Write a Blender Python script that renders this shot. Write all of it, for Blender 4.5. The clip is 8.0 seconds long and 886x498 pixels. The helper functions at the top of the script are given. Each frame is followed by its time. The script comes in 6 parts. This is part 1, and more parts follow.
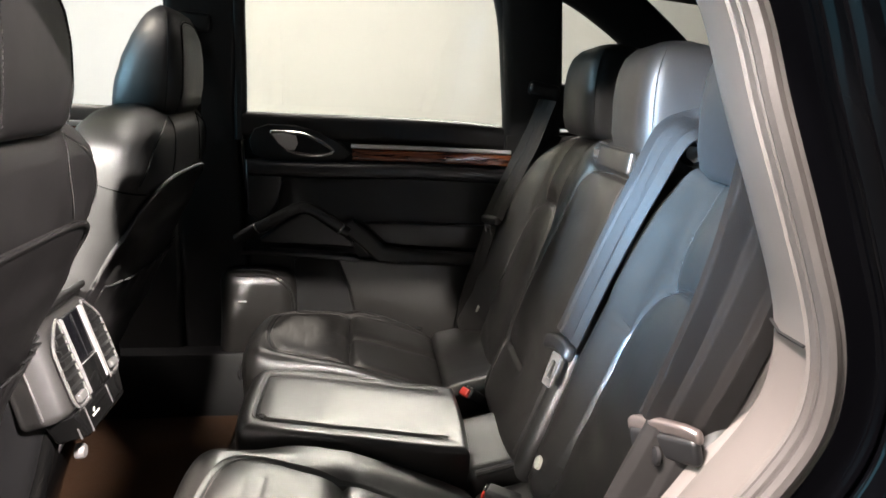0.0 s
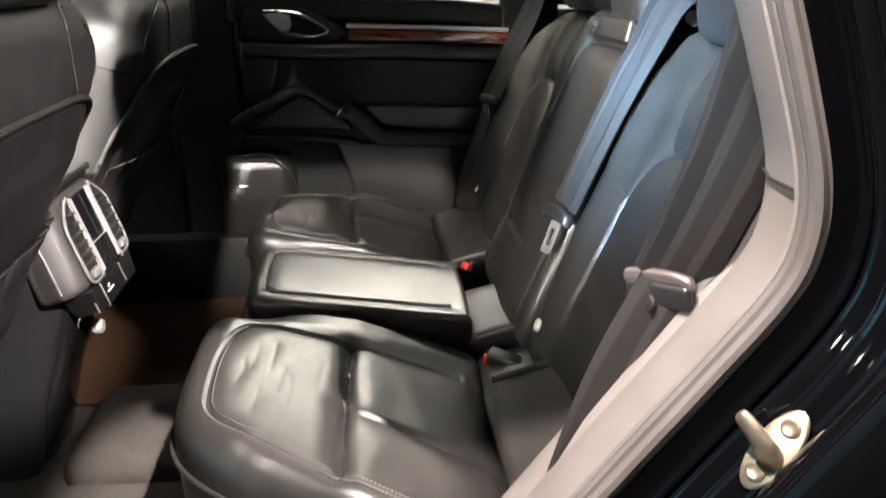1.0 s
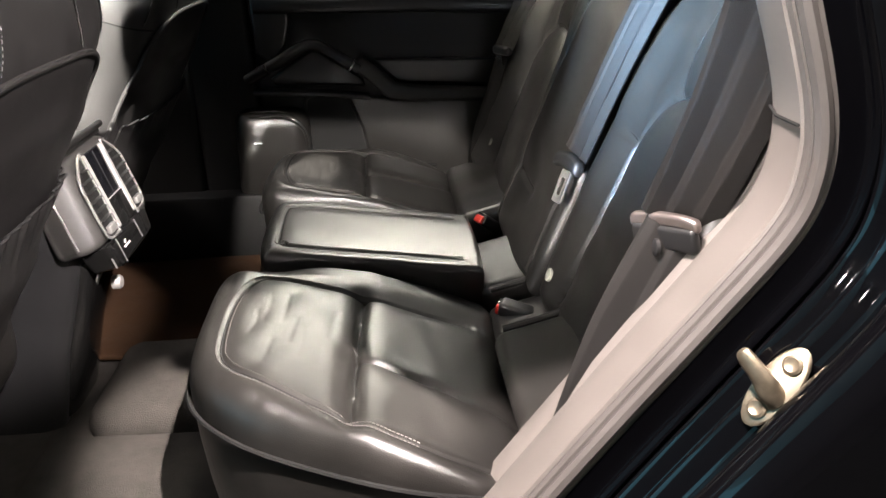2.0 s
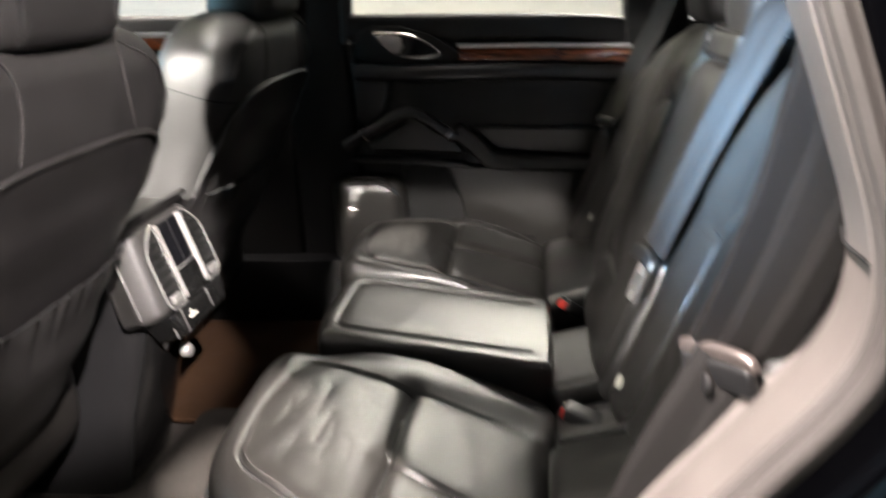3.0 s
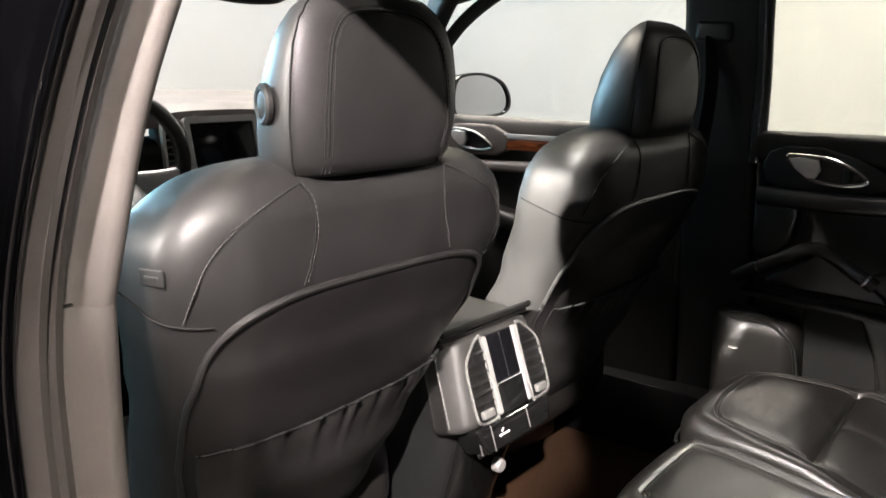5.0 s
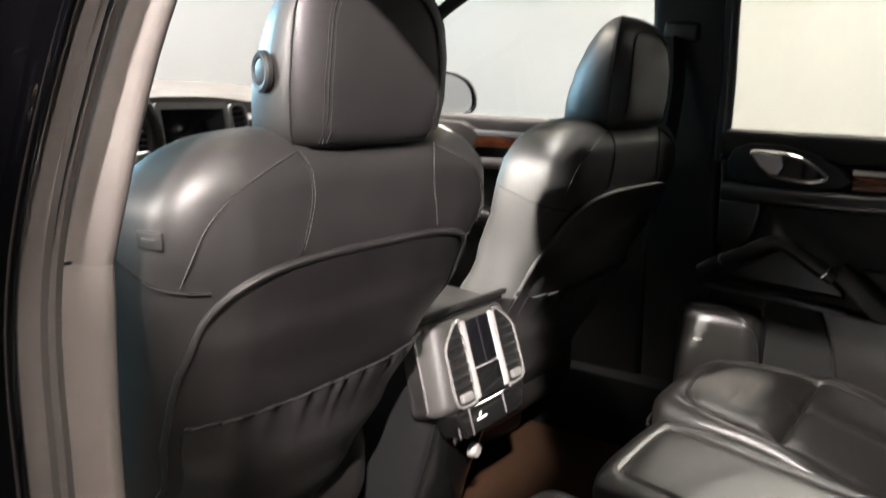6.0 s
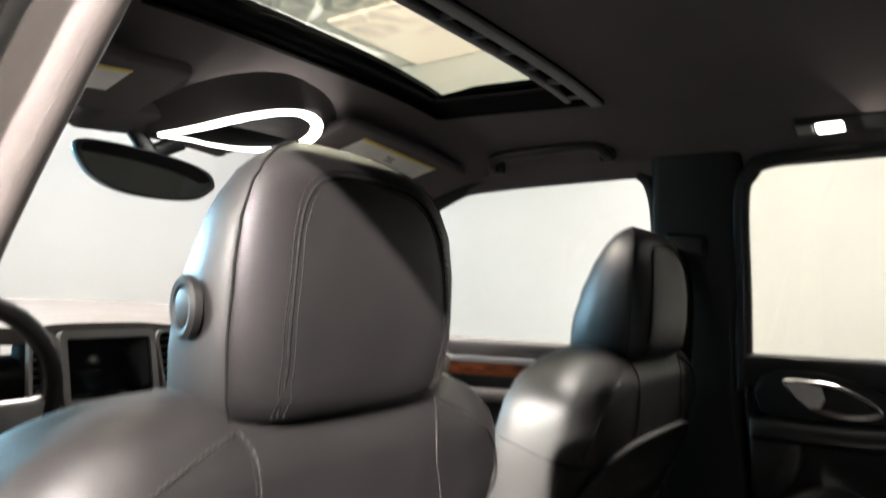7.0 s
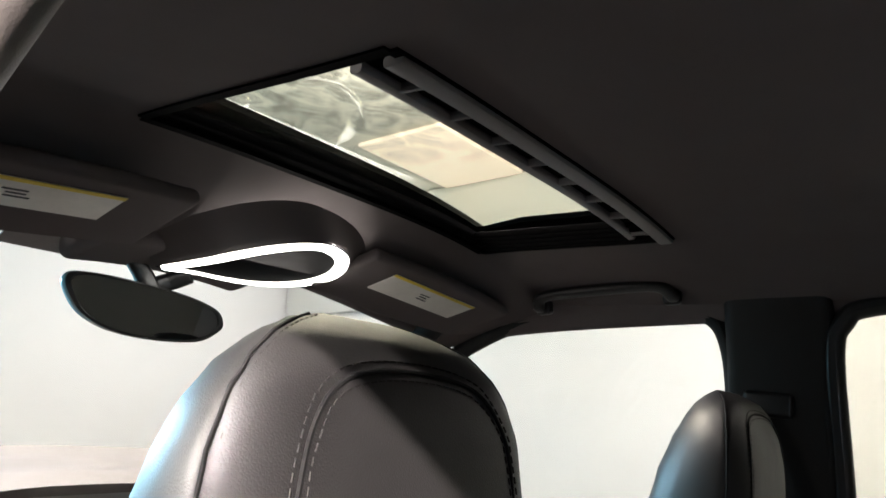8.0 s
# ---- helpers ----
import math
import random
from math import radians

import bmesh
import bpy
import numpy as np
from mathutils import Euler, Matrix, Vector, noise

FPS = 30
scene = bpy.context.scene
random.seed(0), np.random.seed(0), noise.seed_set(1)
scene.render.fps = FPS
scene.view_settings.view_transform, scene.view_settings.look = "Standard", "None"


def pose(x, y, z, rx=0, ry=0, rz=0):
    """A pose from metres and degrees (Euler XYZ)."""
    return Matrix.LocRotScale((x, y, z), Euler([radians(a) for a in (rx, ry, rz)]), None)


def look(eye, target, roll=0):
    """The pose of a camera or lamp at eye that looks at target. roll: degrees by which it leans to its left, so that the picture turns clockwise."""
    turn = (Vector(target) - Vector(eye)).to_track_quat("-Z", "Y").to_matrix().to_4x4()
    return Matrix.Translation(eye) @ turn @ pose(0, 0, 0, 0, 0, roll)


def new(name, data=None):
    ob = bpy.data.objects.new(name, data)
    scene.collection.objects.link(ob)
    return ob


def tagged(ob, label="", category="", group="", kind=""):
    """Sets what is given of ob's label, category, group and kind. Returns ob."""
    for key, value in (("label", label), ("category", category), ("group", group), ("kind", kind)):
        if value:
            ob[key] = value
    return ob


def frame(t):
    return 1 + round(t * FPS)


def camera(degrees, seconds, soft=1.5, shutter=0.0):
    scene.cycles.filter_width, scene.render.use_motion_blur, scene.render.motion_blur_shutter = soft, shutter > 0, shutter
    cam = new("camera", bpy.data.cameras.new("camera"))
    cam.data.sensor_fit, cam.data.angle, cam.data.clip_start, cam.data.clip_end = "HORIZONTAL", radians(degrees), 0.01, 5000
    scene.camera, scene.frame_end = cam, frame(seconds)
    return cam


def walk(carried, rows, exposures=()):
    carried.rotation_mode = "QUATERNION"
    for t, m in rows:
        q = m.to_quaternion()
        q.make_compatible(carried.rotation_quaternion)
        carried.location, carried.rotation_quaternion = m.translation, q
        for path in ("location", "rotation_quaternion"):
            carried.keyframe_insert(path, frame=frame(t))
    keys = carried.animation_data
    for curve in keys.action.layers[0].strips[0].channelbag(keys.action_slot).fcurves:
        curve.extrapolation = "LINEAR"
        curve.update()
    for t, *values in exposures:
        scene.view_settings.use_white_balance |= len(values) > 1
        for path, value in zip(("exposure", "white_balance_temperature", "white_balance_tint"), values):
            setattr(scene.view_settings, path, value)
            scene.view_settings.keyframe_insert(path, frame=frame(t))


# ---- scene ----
cam = camera(60.2, 8.0, soft=1.5, shutter=0.4)
PATH = [
    (0, (-1.323, -0.331, 1.272), (0.623, -0.524, 0.85), 1.1),
    (0.5, (-1.345, -0.329, 1.261), (0.578, -0.539, 0.754), 1.0),
    (1, (-1.359, -0.321, 1.241), (0.511, -0.517, 0.558), 0.1),
    (1.5, (-1.366, -0.321, 1.232), (0.479, -0.481, 0.476), -0.6),
    (1.7, (-1.368, -0.325, 1.23), (0.472, -0.474, 0.46), -1.0),
    (2.8, (-1.302, -0.444, 1.218), (0.567, -0.374, 0.509), -2.9),
    (3, (-1.252, -0.477, 1.247), (0.625, -0.236, 0.601), -2.5),
    (3.5, (-1.108, -0.489, 1.308), (0.693, 0.237, 0.827), -1.8),
    (4, (-1.038, -0.55, 1.318), (0.544, 0.614, 0.939), -1.8),
    (4.5, (-1.029, -0.598, 1.314), (0.45, 0.694, 0.94), -1.6),
    (5.8, (-1.09, -0.6, 1.261), (0.419, 0.633, 0.81), -0.2),
    (6, (-1.092, -0.571, 1.255), (0.471, 0.617, 0.873), 0.2),
    (6.5, (-1.038, -0.491, 1.244), (0.629, 0.606, 1.107), -0.4),
    (7, (-0.881, -0.34, 1.282), (0.788, 0.751, 1.441), -0.3),
    (7.5, (-0.747, -0.225, 1.339), (0.883, 0.873, 1.707), 0.8),
    (8, (-0.737, -0.211, 1.355), (0.854, 0.907, 1.822), 1.1),
]
walk(cam, [(t, look(eye, target, roll)) for t, eye, target, roll in PATH])

# ---------------------------------------------------------------- light
world = bpy.data.worlds.new("showroom_air")
scene.world = world
world.use_nodes = True
world.node_tree.nodes["Background"].inputs[0].default_value = (1.0, 0.94, 0.88, 1)
world.node_tree.nodes["Background"].inputs[1].default_value = 0.012


def area_lamp(name, eye, target, sx, sy, watts, colour):
    d = bpy.data.lights.new(name, "AREA")
    d.shape, d.size, d.size_y, d.energy, d.color = "RECTANGLE", sx, sy, watts, (colour[0] * 1.04, colour[1], colour[2])
    ob = new(name, d)
    ob.matrix_world = look(eye, target)
    return ob


def spot_lamp(eye, target, cone, watts, colour, radius=0.12):
    d = bpy.data.lights.new("added_spot", "SPOT")
    d.spot_size, d.spot_blend, d.energy, d.color, d.shadow_soft_size = radians(cone), 0.5, watts * 1.24, (colour[0] * 1.04, colour[1], colour[2]), radius
    ob = new("added_spot", d)
    ob.matrix_world = look(eye, target)
    return ob


# added spots: a few follow shadow edges, the rest brighten single parts
spot_lamp((-2.2, -1.4, 2.6), (-0.35, 0.10, 1.10), 14.0, 1750, (1.0, 0.92, 0.89), 0.03)
spot_lamp((-2.10, -1.35, 3.6), (-0.40, -0.22, 0.69), 9.5, 4600, (1.0, 0.92, 0.86), 0.03)
spot_lamp((-3.4, 1.3, 2.2), (0.12, 0.27, 0.99), 6.7, 10500, (1.0, 0.98, 0.90), 0.06)      # through the driver's window
spot_lamp((-1.16, 1.37, 4.15), (0.37, -0.21, 0.71), 3.0, 8500, (1.0, 0.98, 0.90), 0.04)      # through the sunroof
spot_lamp((4.1, -1.25, 3.9), (-0.05, -0.28, 0.80), 14, 860, (1.0, 0.98, 0.87), 0.22)      # through the far rear window
# narrow spot added to brighten the console vents
spot_lamp((-3.45, -2.25, 2.05), (0.01, 0.17, 0.80), 3.4, 1500, (1.0, 0.96, 0.90), 0.05)
# added for the far door and the far cushion
spot_lamp((-4.4, -0.35, 3.70), (0.58, -0.20, 0.80), 9.5, 4000, (1.0, 0.95, 0.88), 0.06)
# blue spot added to tint the rear backrests
spot_lamp((-4.4, 3.3, 2.3), (-0.17, -0.78, 1.08), 3.8, 38000, (0.30, 0.62, 1.0), 0.15)
# two spots added for the door opening trim and the rear backrests
spot_lamp((-1.3, 0.5, 3.6), (-0.76, -0.52, 0.84), 18, 2700, (1.0, 0.90, 0.85), 0.08)
spot_lamp((-4.4, 2.5, 2.6), (0.0, -0.78, 1.10), 7.0, 14500, (1.0, 0.96, 0.90), 0.30)
# blue light added from ahead for cool edges on the headrests
spot_lamp((0.5, 7.1, 2.55), (-0.05, -0.85, 1.1), 13, 1300, (0.42, 0.78, 1.0), 0.10)
# added to brighten the centre pillar
spot_lamp((-2.0, -3.2, 3.9), (-0.80, 0.0, 0.9), 22, 1400, (1.0, 0.93, 0.84), 0.05)
spot_lamp((-3.2, -2.4, 3.9), (-0.95, -0.75, 0.9), 30, 250, (1.0, 0.93, 0.84), 0.05)
# added area lights that brighten the walls, the dashboard and the ceiling
area_lamp("room_fill", (3.7, -0.3, 4.15), (4.9, -0.3, 1.5), 0.6, 4.0, 285, (1.0, 0.975, 0.985))
area_lamp("room_fill", (4.4, 5.2, 4.25), (4.5, 8.0, 1.9), 4.0, 0.8, 108, (0.93, 0.96, 1.03))
area_lamp("room_fill", (0.0, 2.9, 4.2), (0.0, 1.9, 0.0), 2.5, 0.8, 440, (1.0, 0.93, 0.89))
# weak blue fill added from the front left, out of view
area_lamp("blue_fill", (-3.3, 5.8, 2.3), (-0.1, -0.5, 1.05), 1.8, 1.8, 4, (0.35, 0.75, 1.0))
area_lamp("ceiling_fill", (2.4, 2.2, 3.6), (2.4, 2.2, 5.0), 2.0, 2.0, 640, (1.0, 0.97, 0.90))
# the car's own lit lamps: the overhead console and the reading lamp above the far rear door
area_lamp("console_lamp", (0.075, 0.70, 1.590), (0.0, -0.4, 1.0), 0.16, 0.16, 1.2, (1.0, 0.96, 0.90))
area_lamp("reading_lamp_light", (0.585, -0.205, 1.575), (0.25, -0.75, 1.0), 0.05, 0.05, 0.4, (1.0, 0.95, 0.86))


# ---------------------------------------------------------------- materials
def mat(name, colour, rough=0.5, metal=0.0, grain=0.0, grain_size=0.002, vary=0.12, patch=0.08, coat=0.0, spec=0.5, rough_vary=0.1):
    m = bpy.data.materials.new(name)
    m.use_nodes = True
    nt = m.node_tree
    b = nt.nodes["Principled BSDF"]
    b.inputs["Metallic"].default_value = metal
    b.inputs["Coat Weight"].default_value = coat
    b.inputs["Coat Roughness"].default_value = 0.04
    b.inputs["Specular IOR Level"].default_value = spec
    tc = nt.nodes.new("ShaderNodeTexCoord")
    n1 = nt.nodes.new("ShaderNodeTexNoise")
    n1.inputs["Scale"].default_value = 1.0 / patch
    n1.inputs["Detail"].default_value = 6
    n1.inputs["Roughness"].default_value = 0.65
    nt.links.new(tc.outputs["Object"], n1.inputs["Vector"])
    ramp = nt.nodes.new("ShaderNodeMapRange")
    ramp.inputs[1].default_value, ramp.inputs[2].default_value = 0.3, 0.7
    ramp.inputs[3].default_value, ramp.inputs[4].default_value = 1 - vary, 1 + vary
    nt.links.new(n1.outputs["Fac"], ramp.inputs[0])
    hsv = nt.nodes.new("ShaderNodeHueSaturation")
    hsv.inputs["Color"].default_value = (*colour, 1)
    nt.links.new(ramp.outputs[0], hsv.inputs["Value"])
    nt.links.new(hsv.outputs["Color"], b.inputs["Base Color"])
    r2 = nt.nodes.new("ShaderNodeMapRange")
    r2.inputs[1].default_value, r2.inputs[2].default_value = 0.3, 0.7
    r2.inputs[3].default_value, r2.inputs[4].default_value = max(0.02, rough * (1 - rough_vary)), min(1, rough * (1 + rough_vary))
    nt.links.new(n1.outputs["Fac"], r2.inputs[0])
    nt.links.new(r2.outputs[0], b.inputs["Roughness"])
    if grain:
        v = nt.nodes.new("ShaderNodeTexVoronoi")
        v.feature = "DISTANCE_TO_EDGE"
        v.inputs["Scale"].default_value = 1.0 / grain_size
        nt.links.new(tc.outputs["Object"], v.inputs["Vector"])
        n3 = nt.nodes.new("ShaderNodeTexNoise")
        n3.inputs["Scale"].default_value = 22.0
        n3.inputs["Detail"].default_value = 4
        nt.links.new(tc.outputs["Object"], n3.inputs["Vector"])
        add = nt.nodes.new("ShaderNodeMath")
        add.operation = "MULTIPLY_ADD"
        add.inputs[1].default_value = 1.6
        nt.links.new(n3.outputs["Fac"], add.inputs[0])
        nt.links.new(v.outputs["Distance"], add.inputs[2])
        bump = nt.nodes.new("ShaderNodeBump")
        bump.inputs["Strength"].default_value = grain
        bump.inputs["Distance"].default_value = 0.002
        nt.links.new(add.outputs[0], bump.inputs["Height"])
        nt.links.new(bump.outputs["Normal"], b.inputs["Normal"])
    return m


def glow(name, colour, strength):
    m = bpy.data.materials.new(name)
    m.use_nodes = True
    b = m.node_tree.nodes["Principled BSDF"]
    b.inputs["Base Color"].default_value = (*colour, 1)
    b.inputs["Emission Color"].default_value = (*colour, 1)
    b.inputs["Emission Strength"].default_value = strength
    return m


def pane_glass(name, tint, gloss=0.06):
    m = bpy.data.materials.new(name)
    m.use_nodes = True
    nt = m.node_tree
    nt.nodes.clear()
    out = nt.nodes.new("ShaderNodeOutputMaterial")
    tr = nt.nodes.new("ShaderNodeBsdfTransparent")
    tr.inputs[0].default_value = (*tint, 1)
    gl = nt.nodes.new("ShaderNodeBsdfGlossy")
    gl.inputs["Roughness"].default_value = 0.02
    mix = nt.nodes.new("ShaderNodeMixShader")
    mix.inputs[0].default_value = gloss
    nt.links.new(tr.outputs[0], mix.inputs[1])
    nt.links.new(gl.outputs[0], mix.inputs[2])
    nt.links.new(mix.outputs[0], out.inputs[0])
    return m


def wood_mat(name):
    m = mat(name, (0.22, 0.055, 0.018), 0.18, coat=0.8)
    nt = m.node_tree
    b = nt.nodes["Principled BSDF"]
    tc = nt.nodes.new("ShaderNodeTexCoord")
    mp = nt.nodes.new("ShaderNodeMapping")
    mp.inputs["Scale"].default_value = (30, 5, 60)
    n = nt.nodes.new("ShaderNodeTexNoise")
    n.inputs["Scale"].default_value = 2.0
    n.inputs["Detail"].default_value = 8
    n.inputs["Distortion"].default_value = 1.5
    ramp = nt.nodes.new("ShaderNodeValToRGB")
    ramp.color_ramp.elements[0].color = (0.020, 0.005, 0.003, 1)
    ramp.color_ramp.elements[1].color = (0.20, 0.055, 0.018, 1)
    ramp.color_ramp.elements[0].position, ramp.color_ramp.elements[1].position = 0.35, 0.65
    nt.links.new(tc.outputs["Object"], mp.inputs[0])
    nt.links.new(mp.outputs[0], n.inputs["Vector"])
    nt.links.new(n.outputs["Fac"], ramp.inputs[0])
    nt.links.new(ramp.outputs[0], b.inputs["Base Color"])
    return m


LEATHER = mat("black_leather", (0.0115, 0.0108, 0.0100), 0.32, grain=0.20, grain_size=0.0018, vary=0.12, patch=0.05, spec=0.55, rough_vary=0.07)
LEATHER_BACK = mat("black_leather_matt", (0.0118, 0.0113, 0.0111), 0.48, spec=0.44, grain=0.12, grain_size=0.0018, vary=0.15, patch=0.07)
VINYL = mat("seat_back_vinyl", (0.0095, 0.0088, 0.0088), 0.42, grain=0.10, grain_size=0.0012)
THREAD = mat("stitching_thread", (0.062, 0.059, 0.056), 0.8, spec=0.2)
HEAD_THREAD = mat("headrest_thread", (0.021, 0.020, 0.019), 0.8, spec=0.2)
SEAM = mat("leather_seam", (0.008, 0.008, 0.008), 0.8, spec=0.15)
SOFT = mat("black_soft_plastic", (0.0085, 0.0083, 0.008), 0.48, grain=0.12, grain_size=0.0012, spec=0.28)
HARD = mat("black_hard_plastic", (0.010, 0.010, 0.0105), 0.38, grain=0.06, grain_size=0.001)
GREYTRIM = mat("grey_pillar_trim", (0.085, 0.076, 0.070), 0.6, grain=0.12, grain_size=0.0012)
DARKTRIM = mat("dark_pillar_trim", (0.0095, 0.0095, 0.0095), 0.6, grain=0.12, grain_size=0.0012, spec=0.3)
RUBBER = mat("door_seal_rubber", (0.050, 0.045, 0.042), 0.5, grain=0.05, grain_size=0.002)
LINING = mat("dark_headliner_cloth", (0.118, 0.102, 0.100), 0.95, grain=0.35, grain_size=0.0011, vary=0.08, patch=0.15, spec=0.1)
CARPET = mat("grey_carpet", (0.030, 0.0275, 0.025), 0.95, grain=0.9, grain_size=0.003, vary=0.25, patch=0.04, spec=0.1)
BROWNMAT = mat("brown_floor_mat", (0.024, 0.0105, 0.0036), 0.85, grain=0.8, grain_size=0.004, vary=0.25, patch=0.05, spec=0.2)
PAINT = mat("black_car_paint", (0.0010, 0.0010, 0.0013), 0.05, vary=0.05)
DARKSATIN = mat("dark_satin_plastic", (0.15, 0.147, 0.142), 0.36, metal=0.35)
HOUSING = mat("vent_housing_satin", (0.024, 0.023, 0.022), 0.5, spec=0.4)
RAILGREY = mat("sunroof_rail_grey", (0.17, 0.165, 0.165), 0.5)
FLOCK = mat("black_flock", (0.0025, 0.0025, 0.0025), 0.9, spec=0.03)
BLACK = mat("matt_black", (0.005, 0.005, 0.005), 0.6, spec=0.2)
TONGUE = mat("brown_metal", (0.30, 0.255, 0.24), 0.32, metal=0.9)
SATIN = mat("satin_silver", (0.30, 0.29, 0.28), 0.38, metal=0.35, vary=0.05)
CHROME = mat("chrome", (0.58, 0.57, 0.56), 0.18, metal=0.85, vary=0.03)
ALU = mat("brushed_aluminium", (0.58, 0.57, 0.56), 0.30, metal=0.6, vary=0.06)
GLOSS = mat("piano_black", (0.006, 0.006, 0.006), 0.06, coat=0.6, vary=0.02)
SCREEN = mat("dark_screen", (0.004, 0.004, 0.005), 0.10, vary=0.02)
DASH = mat("dashboard_skin", (0.085, 0.073, 0.068), 0.5, grain=0.2, grain_size=0.0015)
BELT = mat("seat_belt_webbing", (0.0062, 0.0056, 0.0053), 0.62, grain=0.35, grain_size=0.0012, vary=0.1, spec=0.14)
RED = mat("red_buckle_button", (0.55, 0.035, 0.022), 0.35)
STEEL = mat("zinc_steel", (0.22, 0.185, 0.135), 0.40, metal=0.85, vary=0.15, patch=0.01)
CREAM = mat("cream_button", (0.34, 0.34, 0.29), 0.5)
LABEL = mat("visor_label", (0.72, 0.70, 0.64), 0.6)
YELLOW = mat("label_yellow", (0.70, 0.52, 0.05), 0.6)
INK = mat("label_ink", (0.08, 0.08, 0.08), 0.6)
MIRROR = mat("mirror_glass", (0.85, 0.87, 0.88), 0.02, metal=1.0, vary=0.01)
DOTS = mat("sun_band_frit", (0.20, 0.19, 0.19), 0.6)
WOOD = wood_mat("walnut_veneer")
WALL = mat("white_showroom_wall", (0.82, 0.81, 0.78), 0.8, vary=0.03, patch=0.8)
CEIL = mat("cream_showroom_ceiling", (0.80, 0.79, 0.73), 0.9, vary=0.03, patch=0.8)
DARKWALL = mat("dark_unseen_wall", (0.025, 0.024, 0.023), 0.7, vary=0.1, patch=0.8)
TILE = mat("showroom_floor", (0.06, 0.058, 0.055), 0.25, vary=0.08, patch=0.3)
RING = glow("lit_light_ring", (1.0, 0.97, 0.92), 9.0)
BULB = glow("lit_reading_lamp", (1.0, 0.95, 0.85), 9.0)
# glow of an unseen wall that tints reflections teal
TEALGLOW = glow("teal_glow", (0.17, 0.48, 0.62), 2.2)
SPOTGLOW = glow("lit_downlight", (1.0, 0.95, 0.88), 60.0)
PANEL = glow("lit_ceiling_panel", (1.0, 0.86, 0.74), 0.40)
TINT = pane_glass("tinted_glass", (0.92, 0.92, 0.87))
CLEAR = pane_glass("clear_glass", (0.97, 0.98, 0.98), 0.04)
ROOFGLASS = pane_glass("roof_glass", (0.97, 0.97, 0.90), 0.06)


def reflection_streaked(m):
    """Grey streaks painted for smudges and a reflection, thickest over the driver."""
    nt = m.node_tree
    out, mix = nt.nodes["Material Output"], nt.nodes["Mix Shader"]
    tc = nt.nodes.new("ShaderNodeTexCoord")
    n = nt.nodes.new("ShaderNodeTexNoise")
    n.inputs["Scale"].default_value, n.inputs["Detail"].default_value, n.inputs["Distortion"].default_value = 16.0, 7.0, 2.2
    sep = nt.nodes.new("ShaderNodeSeparateXYZ")
    side = nt.nodes.new("ShaderNodeMapRange")
    side.inputs[1].default_value, side.inputs[2].default_value, side.inputs[3].default_value, side.inputs[4].default_value = 0.10, -0.28, 0.0, 1.0
    band = nt.nodes.new("ShaderNodeMapRange")
    band.inputs[1].default_value, band.inputs[2].default_value, band.inputs[3].default_value, band.inputs[4].default_value = 0.42, 0.66, 0.0, 0.5
    mul = nt.nodes.new("ShaderNodeMath")
    mul.operation = "MULTIPLY"
    reflection_grey = nt.nodes.new("ShaderNodeBsdfDiffuse")
    reflection_grey.inputs[0].default_value = (0.16, 0.16, 0.15, 1)
    top = nt.nodes.new("ShaderNodeMixShader")
    nt.links.new(tc.outputs["Object"], n.inputs["Vector"])
    nt.links.new(tc.outputs["Object"], sep.inputs[0])
    nt.links.new(sep.outputs[0], side.inputs[0])
    nt.links.new(n.outputs["Fac"], band.inputs[0])
    nt.links.new(side.outputs[0], mul.inputs[0])
    nt.links.new(band.outputs[0], mul.inputs[1])
    nt.links.new(mul.outputs[0], top.inputs[0])
    nt.links.new(mix.outputs[0], top.inputs[1])
    nt.links.new(reflection_grey.outputs[0], top.inputs[2])
    nt.links.new(top.outputs[0], out.inputs[0])


reflection_streaked(ROOFGLASS)


# ---------------------------------------------------------------- mesh tools
def part(name, bm, material, parent=None, label="", sharp=40, shadow=True):
    """Links a bmesh as one mesh object, under a thing or a part if one is given."""
    bmesh.ops.recalc_face_normals(bm, faces=bm.faces)
    me = bpy.data.meshes.new(name)
    bm.to_mesh(me)
    bm.free()
    me.materials.append(material)
    me.shade_smooth()
    me.set_sharp_from_angle(angle=radians(sharp))
    ob = new(name, me)
    if parent:
        ob.parent = parent
    if label:
        ob["label"] = label
    if not shadow:
        ob.visible_shadow = False
    return ob


def thing(name, label, category, m=None, group="", kind=""):
    ob = new(name)
    ob.empty_display_size = 0.05
    if m is not None:
        ob.matrix_world = m
    return tagged(ob, label, category, group, kind)


